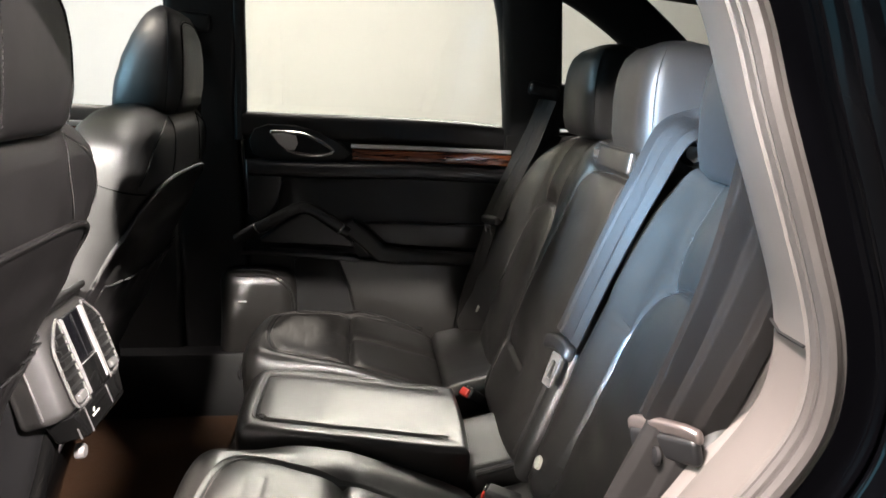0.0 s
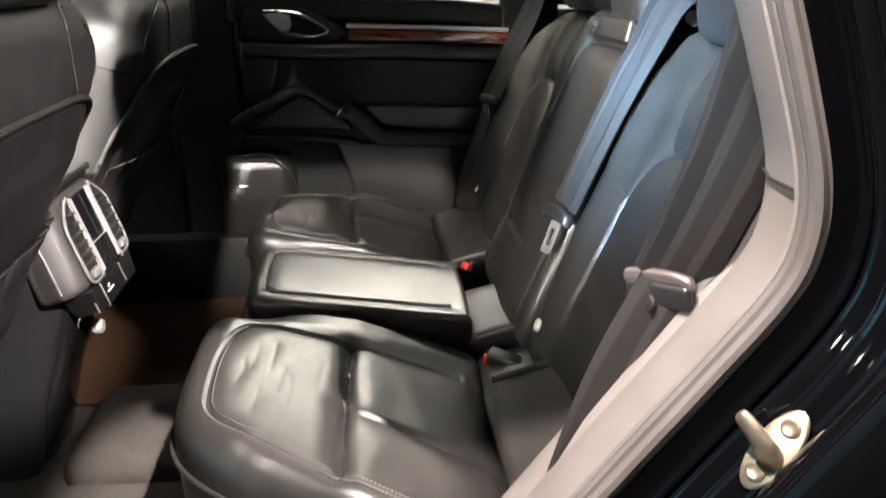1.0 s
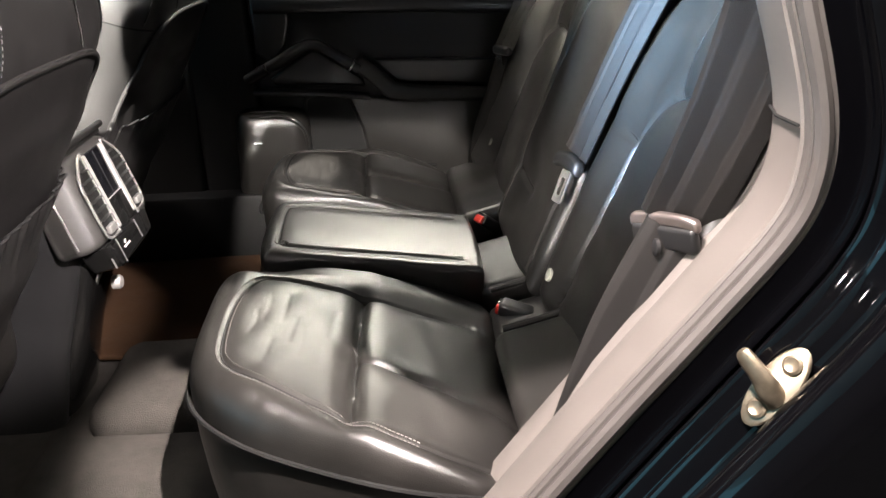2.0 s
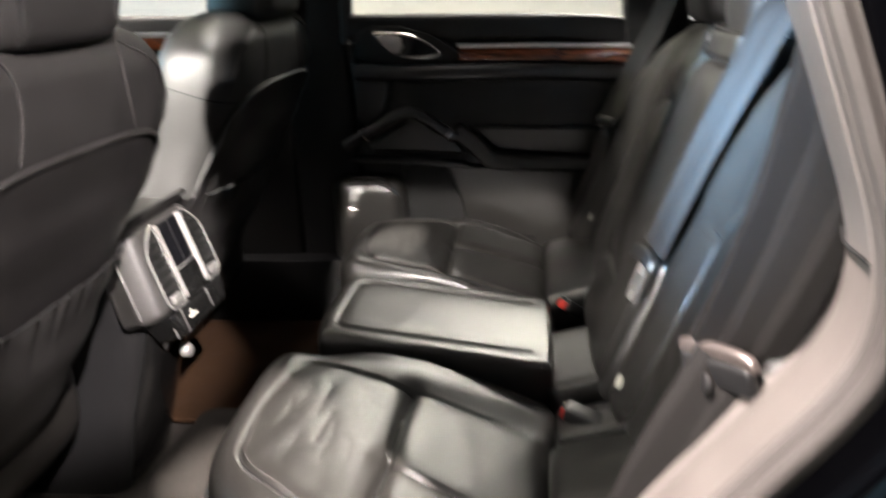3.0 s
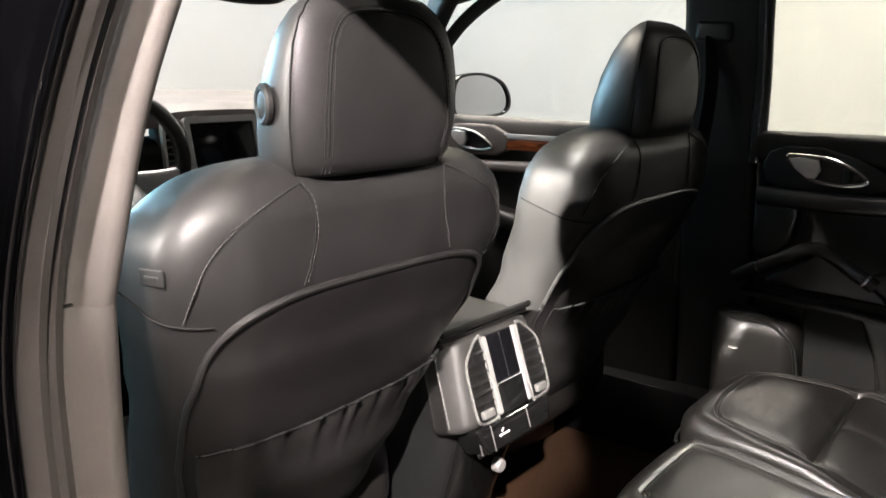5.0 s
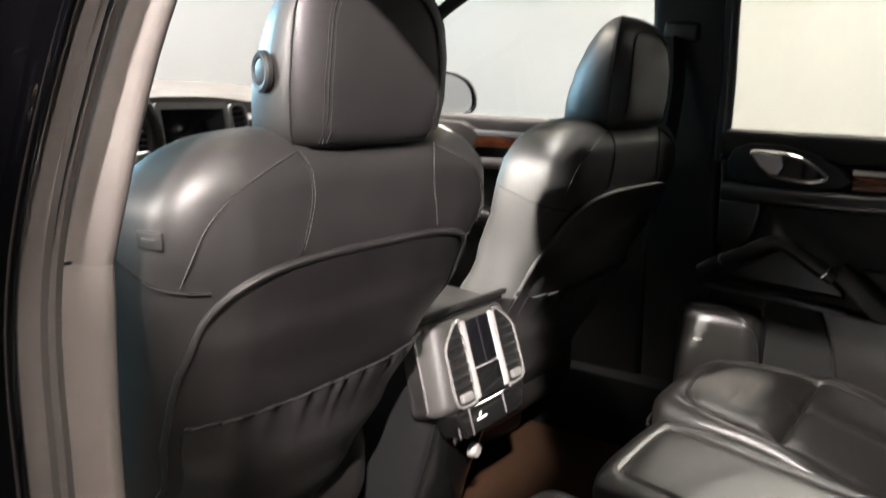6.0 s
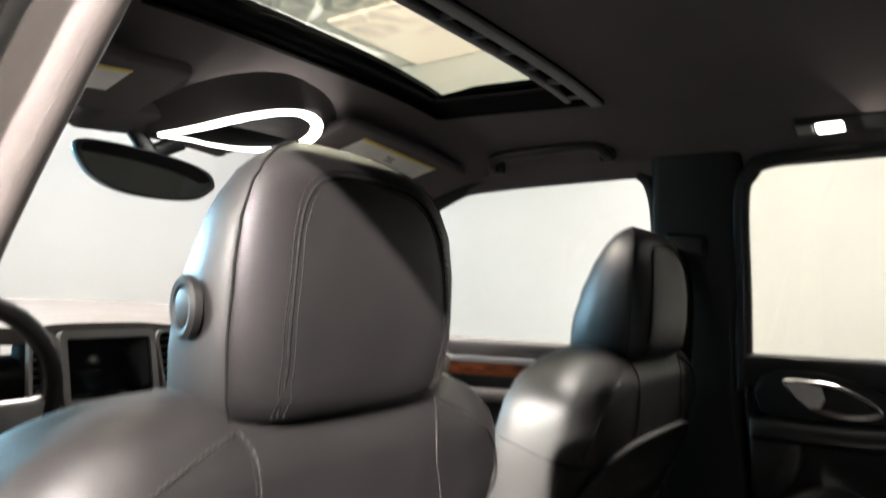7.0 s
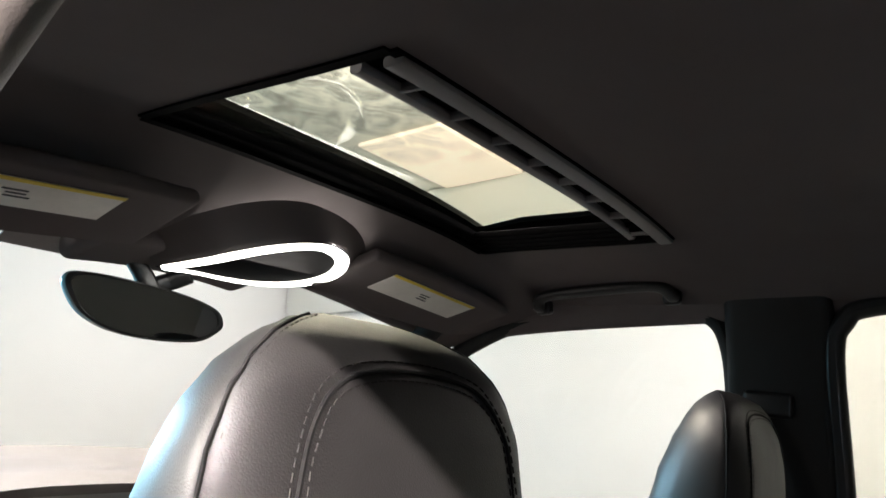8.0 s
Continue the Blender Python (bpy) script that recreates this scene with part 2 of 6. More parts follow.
def rbox(size, r, n=4, rn=3, fn=None, m=None):
    """A box with rounded edges and n x n faces a side; fn moves its points."""
    bm = bmesh.new()
    n = (n, n, n) if isinstance(n, int) else n
    half = [s / 2 for s in size]
    r = min(r, min(half) * 0.999)
    steps = []
    for h, k in zip(half, n):
        core = h - r
        edge = [core + r * math.tan(radians(45 * i / rn)) for i in range(1, rn + 1)]
        mid = [-core + 2 * core * i / k for i in range(k + 1)]
        steps.append([-e for e in reversed(edge)] + mid + edge)
    seen = {}

    def vert(p):
        key = tuple(round(c, 6) for c in p)
        if key not in seen:
            q = Vector([max(-(h - r), min(h - r, c)) for c, h in zip(p, half)])
            d = Vector(p) - q
            v = q + (d.normalized() * r if d.length > 1e-9 else d)
            if fn:
                v = Vector(fn(v))
            if m is not None:
                v = m @ v
            seen[key] = bm.verts.new(v)
        return seen[key]

    for ax in range(3):
        a, b = (ax + 1) % 3, (ax + 2) % 3
        for s in (-1, 1):
            for i in range(len(steps[a]) - 1):
                for j in range(len(steps[b]) - 1):
                    vs = []
                    for di, dj in ((0, 0), (1, 0), (1, 1), (0, 1)):
                        p = [0, 0, 0]
                        p[ax], p[a], p[b] = s * half[ax], steps[a][i + di], steps[b][j + dj]
                        vs.append(vert(p))
                    if len(set(vs)) == 4:
                        try:
                            bm.faces.new(vs)
                        except ValueError:
                            pass
    return bm


def loft(rings, closed=True, caps=True):
    """A skin over rings of equally many points."""
    bm = bmesh.new()
    vs = [[bm.verts.new(p) for p in ring] for ring in rings]
    n = len(vs[0])
    for a, b in zip(vs, vs[1:]):
        for i in range(n if closed else n - 1):
            bm.faces.new((a[i], a[(i + 1) % n], b[(i + 1) % n], b[i]))
    if caps and closed:
        bm.faces.new(vs[0])
        bm.faces.new(list(reversed(vs[-1])))
    return bm


def spline(pts, k=8, closed=False):
    """Catmull-Rom through the points."""
    pts = [Vector(p) for p in pts]
    n = len(pts)
    out = []
    for i in range(n if closed else n - 1):
        if closed:
            p0, p1, p2, p3 = pts[i - 1], pts[i], pts[(i + 1) % n], pts[(i + 2) % n]
        else:
            p1, p2 = pts[i], pts[i + 1]
            p0 = pts[i - 1] if i else 2 * p1 - p2
            p3 = pts[i + 2] if i + 2 < n else 2 * p2 - p1
        for j in range(k):
            t = j / k
            out.append(0.5 * (2 * p1 + (p2 - p0) * t + (2 * p0 - 5 * p1 + 4 * p2 - p3) * t * t + (3 * p1 - p0 - 3 * p2 + p3) * t ** 3))
    if not closed:
        out.append(pts[-1])
    return out


def sweep(path, profile, up=(0, 0, 1), closed=False, scale=None):
    """A profile of (side, up) points carried along a path; side is path x up."""
    path = [Vector(p) for p in path]
    n = len(path)
    rings = []
    for i, p in enumerate(path):
        a = path[i - 1] if (i or closed) else p
        b = path[(i + 1) % n] if (i + 1 < n or closed) else p
        t = (b - a).normalized()
        u = Vector(up(i / max(1, n - 1)) if callable(up) else up)
        s = t.cross(u).normalized()
        u = s.cross(t)
        k = scale(i / max(1, n - 1)) if scale else 1.0
        rings.append([p + s * (x * k) + u * (y * k) for x, y in profile])
    if closed:
        rings.append(rings[0])
        bm = loft(rings, caps=False)
        bmesh.ops.remove_doubles(bm, verts=bm.verts, dist=1e-6)
        return bm
    return loft(rings)


def circle(r, n=8, sx=1.0, sy=1.0):
    return [(r * sx * math.cos(2 * math.pi * i / n), r * sy * math.sin(2 * math.pi * i / n)) for i in range(n)]


def rrect(w, h, r, k=4):
    """A rounded rectangle round the origin."""
    out = []
    for cx, cy, a0 in ((w / 2 - r, h / 2 - r, 0), (-w / 2 + r, h / 2 - r, 90), (-w / 2 + r, -h / 2 + r, 180), (w / 2 - r, -h / 2 + r, 270)):
        for i in range(k + 1):
            a = radians(a0 + 90 * i / k)
            out.append((cx + r * math.cos(a), cy + r * math.sin(a)))
    return out


def tube(path, r, n=8, closed=False, up=(0, 0, 1)):
    return sweep(path, circle(r, n), up, closed)


def merge(*bms):
    out = bmesh.new()
    for b in bms:
        me = bpy.data.meshes.new("tmp")
        b.to_mesh(me)
        b.free()
        out.from_mesh(me)
        bpy.data.meshes.remove(me)
    return out


def sheet(fn, us, vs, thick=0.0, skip=None):
    """A surface over a grid; thick is its depth along z or a vector."""
    bm = bmesh.new()
    g = [[bm.verts.new(fn(u, v)) for v in vs] for u in us]
    for i in range(len(us) - 1):
        for j in range(len(vs) - 1):
            if skip and skip((us[i] + us[i + 1]) / 2, (vs[j] + vs[j + 1]) / 2):
                continue
            bm.faces.new((g[i][j], g[i + 1][j], g[i + 1][j + 1], g[i][j + 1]))
    for v in [v for v in bm.verts if not v.link_faces]:
        bm.verts.remove(v)
    if thick:
        off = Vector(thick) if not isinstance(thick, float) else Vector((0, 0, thick))
        got = bmesh.ops.extrude_face_region(bm, geom=list(bm.faces))
        for e in got["geom"]:
            if isinstance(e, bmesh.types.BMVert):
                e.co += off
    return bm


def slab(outline, depth, axis="x", at=0.0, bevel=0.0):
    """A plate cut to an outline; the outline lies in the plane across the axis, and the depth runs along it."""
    bm = bmesh.new()

    def p(a, b, c):
        return {"x": (c, a, b), "y": (a, c, b), "z": (a, b, c)}[axis]

    vs = [bm.verts.new(p(a, b, at)) for a, b in outline]
    f = bm.faces.new(vs)
    got = bmesh.ops.extrude_face_region(bm, geom=[f])
    for e in got["geom"]:
        if isinstance(e, bmesh.types.BMVert):
            e.co += Vector(p(0, 0, depth))
    if bevel:
        rim = [e for e in bm.edges if abs({"x": (e.verts[0].co - e.verts[1].co).x, "y": (e.verts[0].co - e.verts[1].co).y, "z": (e.verts[0].co - e.verts[1].co).z}[axis]) < 1e-6]
        bmesh.ops.bevel(bm, geom=rim, offset=bevel, segments=3, profile=0.5, affect="EDGES")
    return bm


def ring_plate(outer, inner, depth, axis="y", at=0.0):
    """A flat frame between two outlines of equally many points."""
    def p(a, b, c):
        return {"x": (c, a, b), "y": (a, c, b), "z": (a, b, c)}[axis]
    rings = [[p(a, b, at) for a, b in inner], [p(a, b, at) for a, b in outer],
             [p(a, b, at + depth) for a, b in outer], [p(a, b, at + depth) for a, b in inner], [p(a, b, at) for a, b in inner]]
    bm = loft(rings, caps=False)
    bmesh.ops.remove_doubles(bm, verts=bm.verts, dist=1e-7)
    return bm


def stitches(path, step=0.006, r=0.0007, off=(0, 0, 0)):
    """Short threads along a seam."""
    path = [Vector(p) + Vector(off) for p in path]
    bm = bmesh.new()
    left = 0.0
    for a, b in zip(path, path[1:]):
        seg = (b - a).length
        if seg < 1e-6:
            continue
        t = (b - a) / seg
        s = t.cross(Vector((0.3, 0.5, 0.8))).normalized() * r
        u = t.cross(s).normalized() * r
        d = left
        while d < seg:
            p, q = a + t * d, a + t * (d + step * 0.62)
            rings = [[p + s, p + u, p - s, p - u], [q + s, q + u, q - s, q - u]]
            vs = [[bm.verts.new(c) for c in ring] for ring in rings]
            for i in range(4):
                bm.faces.new((vs[0][i], vs[0][(i + 1) % 4], vs[1][(i + 1) % 4], vs[1][i]))
            d += step
        left = d - seg
    return bm


def lerp_table(table, z):
    """Smooth reading of a small table of (z, value)."""
    if z <= table[0][0]:
        return table[0][1]
    for (z0, v0), (z1, v1) in zip(table, table[1:]):
        if z <= z1:
            t = (z - z0) / (z1 - z0)
            t = t * t * (3 - 2 * t) * 0.5 + t * 0.5
            return v0 + (v1 - v0) * t
    return table[-1][1]


class Shell:
    """An upright padded body: half width, rear and front by height, squareness p, centre x."""

    def __init__(self, half, rear, front, p, cx=0.0):
        self.half, self.rear, self.front, self.p, self.cx = half, rear, front, p if isinstance(p, list) else [(0.0, p), (2.0, p)], cx

    def ring(self, z, n=40, grow=0.0):
        a, yr, yf = lerp_table(self.half, z) + grow, lerp_table(self.rear, z) - grow, lerp_table(self.front, z) + grow
        yc, b = (yr + yf) / 2, (yf - yr) / 2
        out, e = [], lerp_table(self.p, z)
        for i in range(n):
            t = 2 * math.pi * i / n
            c, s = math.cos(t), math.sin(t)
            k = (abs(c) ** e + abs(s) ** e) ** (-1 / e)
            out.append(Vector((self.cx + a * k * c, yc + b * k * s, z)))
        return out

    def rear_y(self, x, z):
        a, yr, yf = lerp_table(self.half, z), lerp_table(self.rear, z), lerp_table(self.front, z)
        u = min(0.9999, abs(x - self.cx) / a)
        e = lerp_table(self.p, z)
        return (yr + yf) / 2 - (yf - yr) / 2 * (1 - u ** e) ** (1 / e)

    def on_rear(self, x, z, out=0.0):
        return Vector((x, self.rear_y(x, z) - out, z))

    def at_angle(self, deg, z, out=0.0):
        """A point of the skin at an angle round the upright axis (180: towards -x, 270: rear)."""
        a, yr, yf = lerp_table(self.half, z), lerp_table(self.rear, z), lerp_table(self.front, z)
        c, s = math.cos(radians(deg)), math.sin(radians(deg))
        e = lerp_table(self.p, z)
        k = (abs(c) ** e + abs(s) ** e) ** (-1 / e)
        return Vector((self.cx + (a + out) * k * c, (yr + yf) / 2 + ((yf - yr) / 2 + out) * k * s, z))

    def skin(self, zs, n=40):
        return loft([self.ring(z, n) for z in zs])


HEAD_PLAN = [(0.0, 0.0), (0.35, 0.0), (0.62, 0.010), (0.80, 0.045), (0.93, 0.105), (0.995, 0.175), (1.0, 0.28), (0.98, 0.42), (0.935, 0.56), (0.865, 0.70), (0.72, 0.87), (0.46, 0.975), (0.0, 1.0)]
HEAD_RING = [(x, v, 0) for x, v in HEAD_PLAN] + [(-x, v, 0) for x, v in reversed(HEAD_PLAN[1:-1])]


class Padded(Shell):
    """A padded headrest: its plan has a flat rear panel, slanted flanks and sides narrowing to the front."""
    plan = [(p.x, p.y) for p in spline(HEAD_RING, 3, True)]

    def at_plan(self, x, v, z):
        a, yr, yf = lerp_table(self.half, z), lerp_table(self.rear, z), lerp_table(self.front, z)
        return Vector((a * x, yr + (yf - yr) * v, z))

    def skin(self, zs, n=0):
        return loft([[self.at_plan(x, v, z) for x, v in self.plan] for z in zs])

    def rear_y(self, x, z):
        q = min(0.999, abs(x) / lerp_table(self.half, z))
        side = [p for p in self.plan if p[0] >= -1e-6 and p[1] < 0.36]
        for (x0, v0), (x1, v1) in zip(side, side[1:]):
            if x0 <= q <= x1:
                return self.at_plan(0, v0 + (v1 - v0) * (q - x0) / max(1e-9, x1 - x0), z).y
        return self.at_plan(0, 0.30, z).y

    def flank(self, s, z, out):
        return self.at_plan(s * 0.995, 0.165, z) + Vector((s * out, -out, 0))

    def side(self, s, z, v):
        x, near = max(self.plan, key=lambda p: p[0] - 20 * abs(p[1] - v))
        return self.at_plan(s * x, near, z)


# ---------------------------------------------------------------- the showroom round the car
def plain(name, size, centre, material, label, category):
    ob = part(name, rbox(size, 0.01, 1, 1, m=pose(*centre)), material)
    return tagged(ob, label, category, kind="structure")


plain("ground", (60, 60, 0.1), (0, 0, -0.05), TILE, "grey polished showroom floor under the car", "floor")
plain("wall_east", (0.15, 16, 4.4), (7.0, 0, 2.2), WALL, "plain white showroom wall beside the car", "wall")
plain("wall_north", (4.6, 0.15, 4.4), (4.80, 8.0, 2.2), WALL, "plain white showroom wall ahead of the car", "wall")
# out of view: a glowing wall added to colour reflections on the leather
plain("wall_teal_glow", (9.5, 0.15, 4.4), (-2.30, 8.0, 2.2), TEALGLOW, "unseen glowing teal wall, added for cool reflections", "shop window")
# two unseen walls, kept dark so that little light bounces back
plain("wall_west", (0.15, 16, 4.4), (-7.0, 0, 2.2), DARKWALL, "unseen dark wall added across from the open door", "wall")
plain("wall_south", (14.2, 0.15, 4.4), (0, -8.0, 2.2), DARKWALL, "unseen dark wall added behind the car", "wall")
plain("ceiling", (14.2, 16.2, 0.12), (0, 0, 4.46), CEIL, "cream showroom ceiling", "ceiling")
# added band that carries the ceiling's colour down the wall behind the sunroof
plain("ceiling_band_east", (0.06, 15.6, 1.48), (6.88, 0, 3.65), CEIL, "cream band added on the wall, standing in for the ceiling", "wall")
lamp_panel = part("ceiling_light", rbox((1.7, 1.1, 0.05), 0.02, 1, 2, m=pose(5.95, 4.5, 4.37)), PANEL)


def downlight(x, y):
    d = thing("downlight", "small round lit downlight in the showroom ceiling", "ceiling light", pose(x, y, 4.40), group="showroom downlights")
    part("bezel", tube([(0.06 * math.cos(radians(a)), 0.06 * math.sin(radians(a)), -0.004) for a in range(0, 360, 30)], 0.012, 6, True), SATIN, d)
    part("lens", loft([[(r * math.cos(radians(a)), r * math.sin(radians(a)), h) for a in range(0, 360, 30)] for r, h in ((0.055, 0.0), (0.055, -0.006), (0.03, -0.009))]), SPOTGLOW, d, "bright lit lens")


for dx in (-5.2, -4.0, -2.9):
    for dy in (-6.0, -4.2, -2.6, -1.2, 0.6, 2.4, 4.2):
        downlight(dx, dy)
for i in range(9):
    lx, lz = -2.6 + 0.62 * i, 2.15 + 0.34 * (i % 3)
    w = thing("wall_spotlight", "small lit spotlight on the unseen dark wall, for the paint's reflections", "spotlight", pose(lx, -7.90, lz, -90, 0, 0), group="showroom wall spotlights")
    part("bezel", tube([(0.07 * math.cos(radians(a)), 0.07 * math.sin(radians(a)), 0.004) for a in range(0, 360, 30)], 0.014, 6, True), SATIN, w)
    part("lens", loft([[(r * math.cos(radians(a)), r * math.sin(radians(a)), h) for a in range(0, 360, 30)] for r, h in ((0.065, -0.02), (0.065, 0.006), (0.03, 0.010))]), SPOTGLOW, w, "bright lit lens")
tagged(lamp_panel, "square lit ceiling light panel on the showroom ceiling", "light")


# ---------------------------------------------------------------- the car's shell
ROOF_MID = [(-1.7, 1.54), (-1.0, 1.62), (-0.4, 1.650), (0.15, 1.672), (0.515, 1.692), (0.60, 1.668), (0.70, 1.652), (0.86, 1.642)]


def roof_z(x, y):
    return lerp_table(ROOF_MID, y) - 0.055 * (abs(x) / 0.62) ** 3.2


SUN = (-0.285, 0.415, 0.165, 0.512)  # the sunroof's opening: x0, x1, y0, y1


def spread(a, b, n):
    return [a + (b - a) * i / n for i in range(n + 1)]


xs = spread(-0.72, SUN[0], 12) + spread(SUN[0], SUN[1], 14)[1:] + spread(SUN[1], 0.72, 10)[1:]
ys = spread(-1.7, -0.4, 14) + spread(-0.4, SUN[2], 8)[1:] + spread(SUN[2], SUN[3], 7)[1:] + spread(SUN[3], 0.86, 10)[1:]
bm = sheet(lambda x, y: (x, y, roof_z(x, y)), xs, ys, 0.03, lambda x, y: SUN[0] < x < SUN[1] and SUN[2] < y < SUN[3])
headliner = tagged(part("ceiling", bm, LINING), "dark grey cloth headliner of the car roof", "headliner", kind="structure")

bm = sheet(lambda x, y: (x, y, roof_z(x, y) + 0.075), xs[::2], ys[::2], 0.01, lambda x, y: SUN[0] - 0.05 < x < SUN[1] + 0.05 and SUN[2] - 0.05 < y < SUN[3] + 0.06)
tagged(part("roof", bm, PAINT), "black painted car roof panel", "roof", kind="structure")

# floor pan, tunnel and carpets
bm = rbox((1.56, 3.2, 0.06), 0.02, 1, 2, m=pose(0, -0.3, 0.33))
tagged(part("floor", bm, CARPET), "grey carpeted car floor", "floor", kind="structure")


def floor_mat(x0, x1, y0, y1, z, material, name, label):
    w, d = x1 - x0, y1 - y0
    ob = part(name, rbox((w, d, 0.014), 0.006, 6, 2, lambda v: v + Vector((0, 0, 0.003 * math.sin(v.x * 17) * math.cos(v.y * 13))),
                         pose((x0 + x1) / 2, (y0 + y1) / 2, z)), material)
    return tagged(ob, label, "floor mat", group="floor mats")


floor_mat(-0.66, -0.16, -0.22, 0.30, 0.372, CARPET, "floor_mat", "grey carpet floor mat behind the driver's seat")
floor_mat(0.13, 0.66, 0.02, 0.62, 0.372, BROWNMAT, "floor_mat", "rust-brown floor mat behind the passenger seat")

# side body: lower panels under the windows, both sides
plain("body_side", (0.03, 3.0, 0.80), (0.93, 0.0, 0.74), PAINT, "black painted outer skin of the far doors", "car body")
plain("body_front", (1.8, 0.04, 0.90), (0, 1.62, 0.675), PAINT, "black painted bulkhead ahead of the dashboard", "car body")
plain("boot_floor", (1.5, 0.9, 0.04), (0, -1.30, 0.72), CARPET, "grey carpeted luggage floor behind the rear seat", "floor")
plain("tailgate", (1.5, 0.05, 0.80), (0, -1.80, 0.80), SOFT, "black inner tailgate trim", "tailgate")
plain("rocker", (0.16, 2.6, 0.20), (-0.86, 0.2, 0.34), PAINT, "black painted door sill", "sill")
# black here stands for the shade that lies in the far footwell
plain("sill_far", (0.24, 3.2, 0.26), (0.80, 0.0, 0.42), BLACK, "far door sill, coloured black for the footwell's shade", "sill")

# windows' glass
GLASS_X = [(1.10, 0.785), (1.20, 0.775), (1.60, 0.715)]


def side_pane(name, y0, y1, z0, z1, material, label, slant0=0.0, slant1=0.0, side=1):
    def f(u, v):
        z = z0 + (z1 - z0) * v
        y = (y0 + slant0 * v) + ((y1 + slant1 * v) - (y0 + slant0 * v)) * u
        return (side * (lerp_table(GLASS_X, z) + 0.035), y, z)
    ob = part(name, sheet(f, spread(0, 1, 8), spread(0, 1, 6), (0.004, 0, 0)), material, shadow=False)
    return tagged(ob, label, "window", kind="structure")


side_pane("window_1", -0.80, 0.06, 1.10, 1.60, TINT, "tinted rear door window glass")
side_pane("window_2", 0.14, 1.15, 1.10, 1.60, CLEAR, "clear front passenger door window glass")
side_pane("window_3", -1.45, -0.82, 1.16, 1.56, TINT, "tinted rear quarter window glass")
side_pane("window_4", 0.20, 1.15, 1.10, 1.60, CLEAR, "clear driver's door window glass", side=-1)
bm = sheet(lambda u, v: ((-0.76 + 1.52 * u) * (1 - 0.06 * v), 1.58 - 0.69 * v + 0.10 * (1 - (2 * u - 1) ** 2) * (1 - v), 1.20 + 0.455 * v), spread(0, 1, 10), spread(0, 1, 8), (0, 0.004, 0.003))
tagged(part("windscreen", bm, CLEAR, shadow=False), "clear glass windscreen", "windscreen", kind="structure")
bm = sheet(lambda u, v: (-0.62 + 1.24 * u, -1.82 + 0.30 * v, 1.16 + 0.42 * v), spread(0, 1, 6), spread(0, 1, 6), (0, -0.004, 0.003))
tagged(part("rear_window", bm, TINT, shadow=False), "tinted tailgate window glass", "window", kind="structure")

# far pillars and rails: each a padded trim swept along its line


def trim(name, path, w, t, material, label, category, up=(1, 0, 0), scale=None, k=8):
    ob = part(name, sweep(spline(path, k), rrect(w, t, t * 0.45, 3), up, scale=scale), material)
    return tagged(ob, label, category, kind="structure")


trim("pillar_b_far", [(0.765, 0.085, 0.45), (0.765, 0.09, 0.9), (0.765, 0.10, 1.15), (0.738, 0.085, 1.40), (0.715, 0.075, 1.55), (0.69, 0.07, 1.66)], 0.185, 0.05, DARKTRIM,
     "dark trimmed pillar between the far doors", "pillar")
trim("window_frame_front_far", [(0.742, 1.05, 1.24), (0.742, 0.985, 1.36), (0.728, 0.84, 1.492), (0.718, 0.62, 1.586), (0.714, 0.40, 1.606), (0.716, 0.27, 1.604), (0.722, 0.208, 1.586), (0.733, 0.172, 1.54), (0.746, 0.166, 1.42), (0.765, 0.188, 1.15)], 0.036, 0.045, DARKTRIM,
     "dark front door window frame and roof rail", "window frame")
trim("pillar_a_far", [(0.76, 1.22, 1.20), (0.715, 1.00, 1.42), (0.67, 0.86, 1.56), (0.65, 0.78, 1.62)], 0.11, 0.05, DARKTRIM, "dark trimmed windscreen pillar", "pillar", up=(0.8, -0.6, 0))
trim("window_frame_rear_far", [(0.748, 0.004, 1.12), (0.748, 0.000, 1.30), (0.718, -0.008, 1.49), (0.712, -0.028, 1.548), (0.710, -0.09, 1.575), (0.708, -0.40, 1.580), (0.710, -0.58, 1.572), (0.714, -0.645, 1.54), (0.724, -0.680, 1.44), (0.746, -0.700, 1.27), (0.755, -0.712, 1.12)], 0.034, 0.05, HARD,
     "black rear door window frame with rounded upper corners", "window frame", k=6)
trim("roof_rail_far", [(0.70, -1.3, 1.54), (0.70, -0.6, 1.605), (0.70, 0.1, 1.622), (0.70, 0.6, 1.625), (0.69, 0.9, 1.59)], 0.13, 0.04, LINING, "dark cloth covered side roof rail", "roof rail", up=(1, 0, 0.5))
trim("pillar_c_far", [(0.745, -0.770, 1.05), (0.735, -0.768, 1.25), (0.705, -0.752, 1.45), (0.68, -0.735, 1.62)], 0.158, 0.05, DARKTRIM, "dark trimmed pillar behind the far rear door", "pillar")
trim("quarter_rail_far", [(0.70, -0.76, 1.575), (0.70, -0.86, 1.542), (0.70, -0.96, 1.482), (0.70, -1.06, 1.405), (0.70, -1.20, 1.28)], 0.13, 0.05, DARKTRIM, "dark sloping trim over the quarter window", "trim")
trim("quarter_sill_far", [(0.74, -0.80, 1.22), (0.74, -1.1, 1.21), (0.74, -1.5, 1.20)], 0.12, 0.05, DARKTRIM, "dark trim below the quarter window", "trim")
trim("roof_header", [(-0.64, 0.84, 1.588), (-0.3, 0.865, 1.645), (0.0, 0.870, 1.652), (0.3, 0.865, 1.645), (0.64, 0.84, 1.588)], 0.04, 0.03, LINING, "dark cloth windscreen header", "roof rail", up=(0, 0, 1))
band = part("sun_band", sheet(lambda u, v: (-0.225 + 0.180 * u, 0.906 + 0.040 * v, 1.641 - 0.026 * v), spread(0, 1, 8), spread(0, 1, 3), (0, 0.002, 0.002)), DOTS)
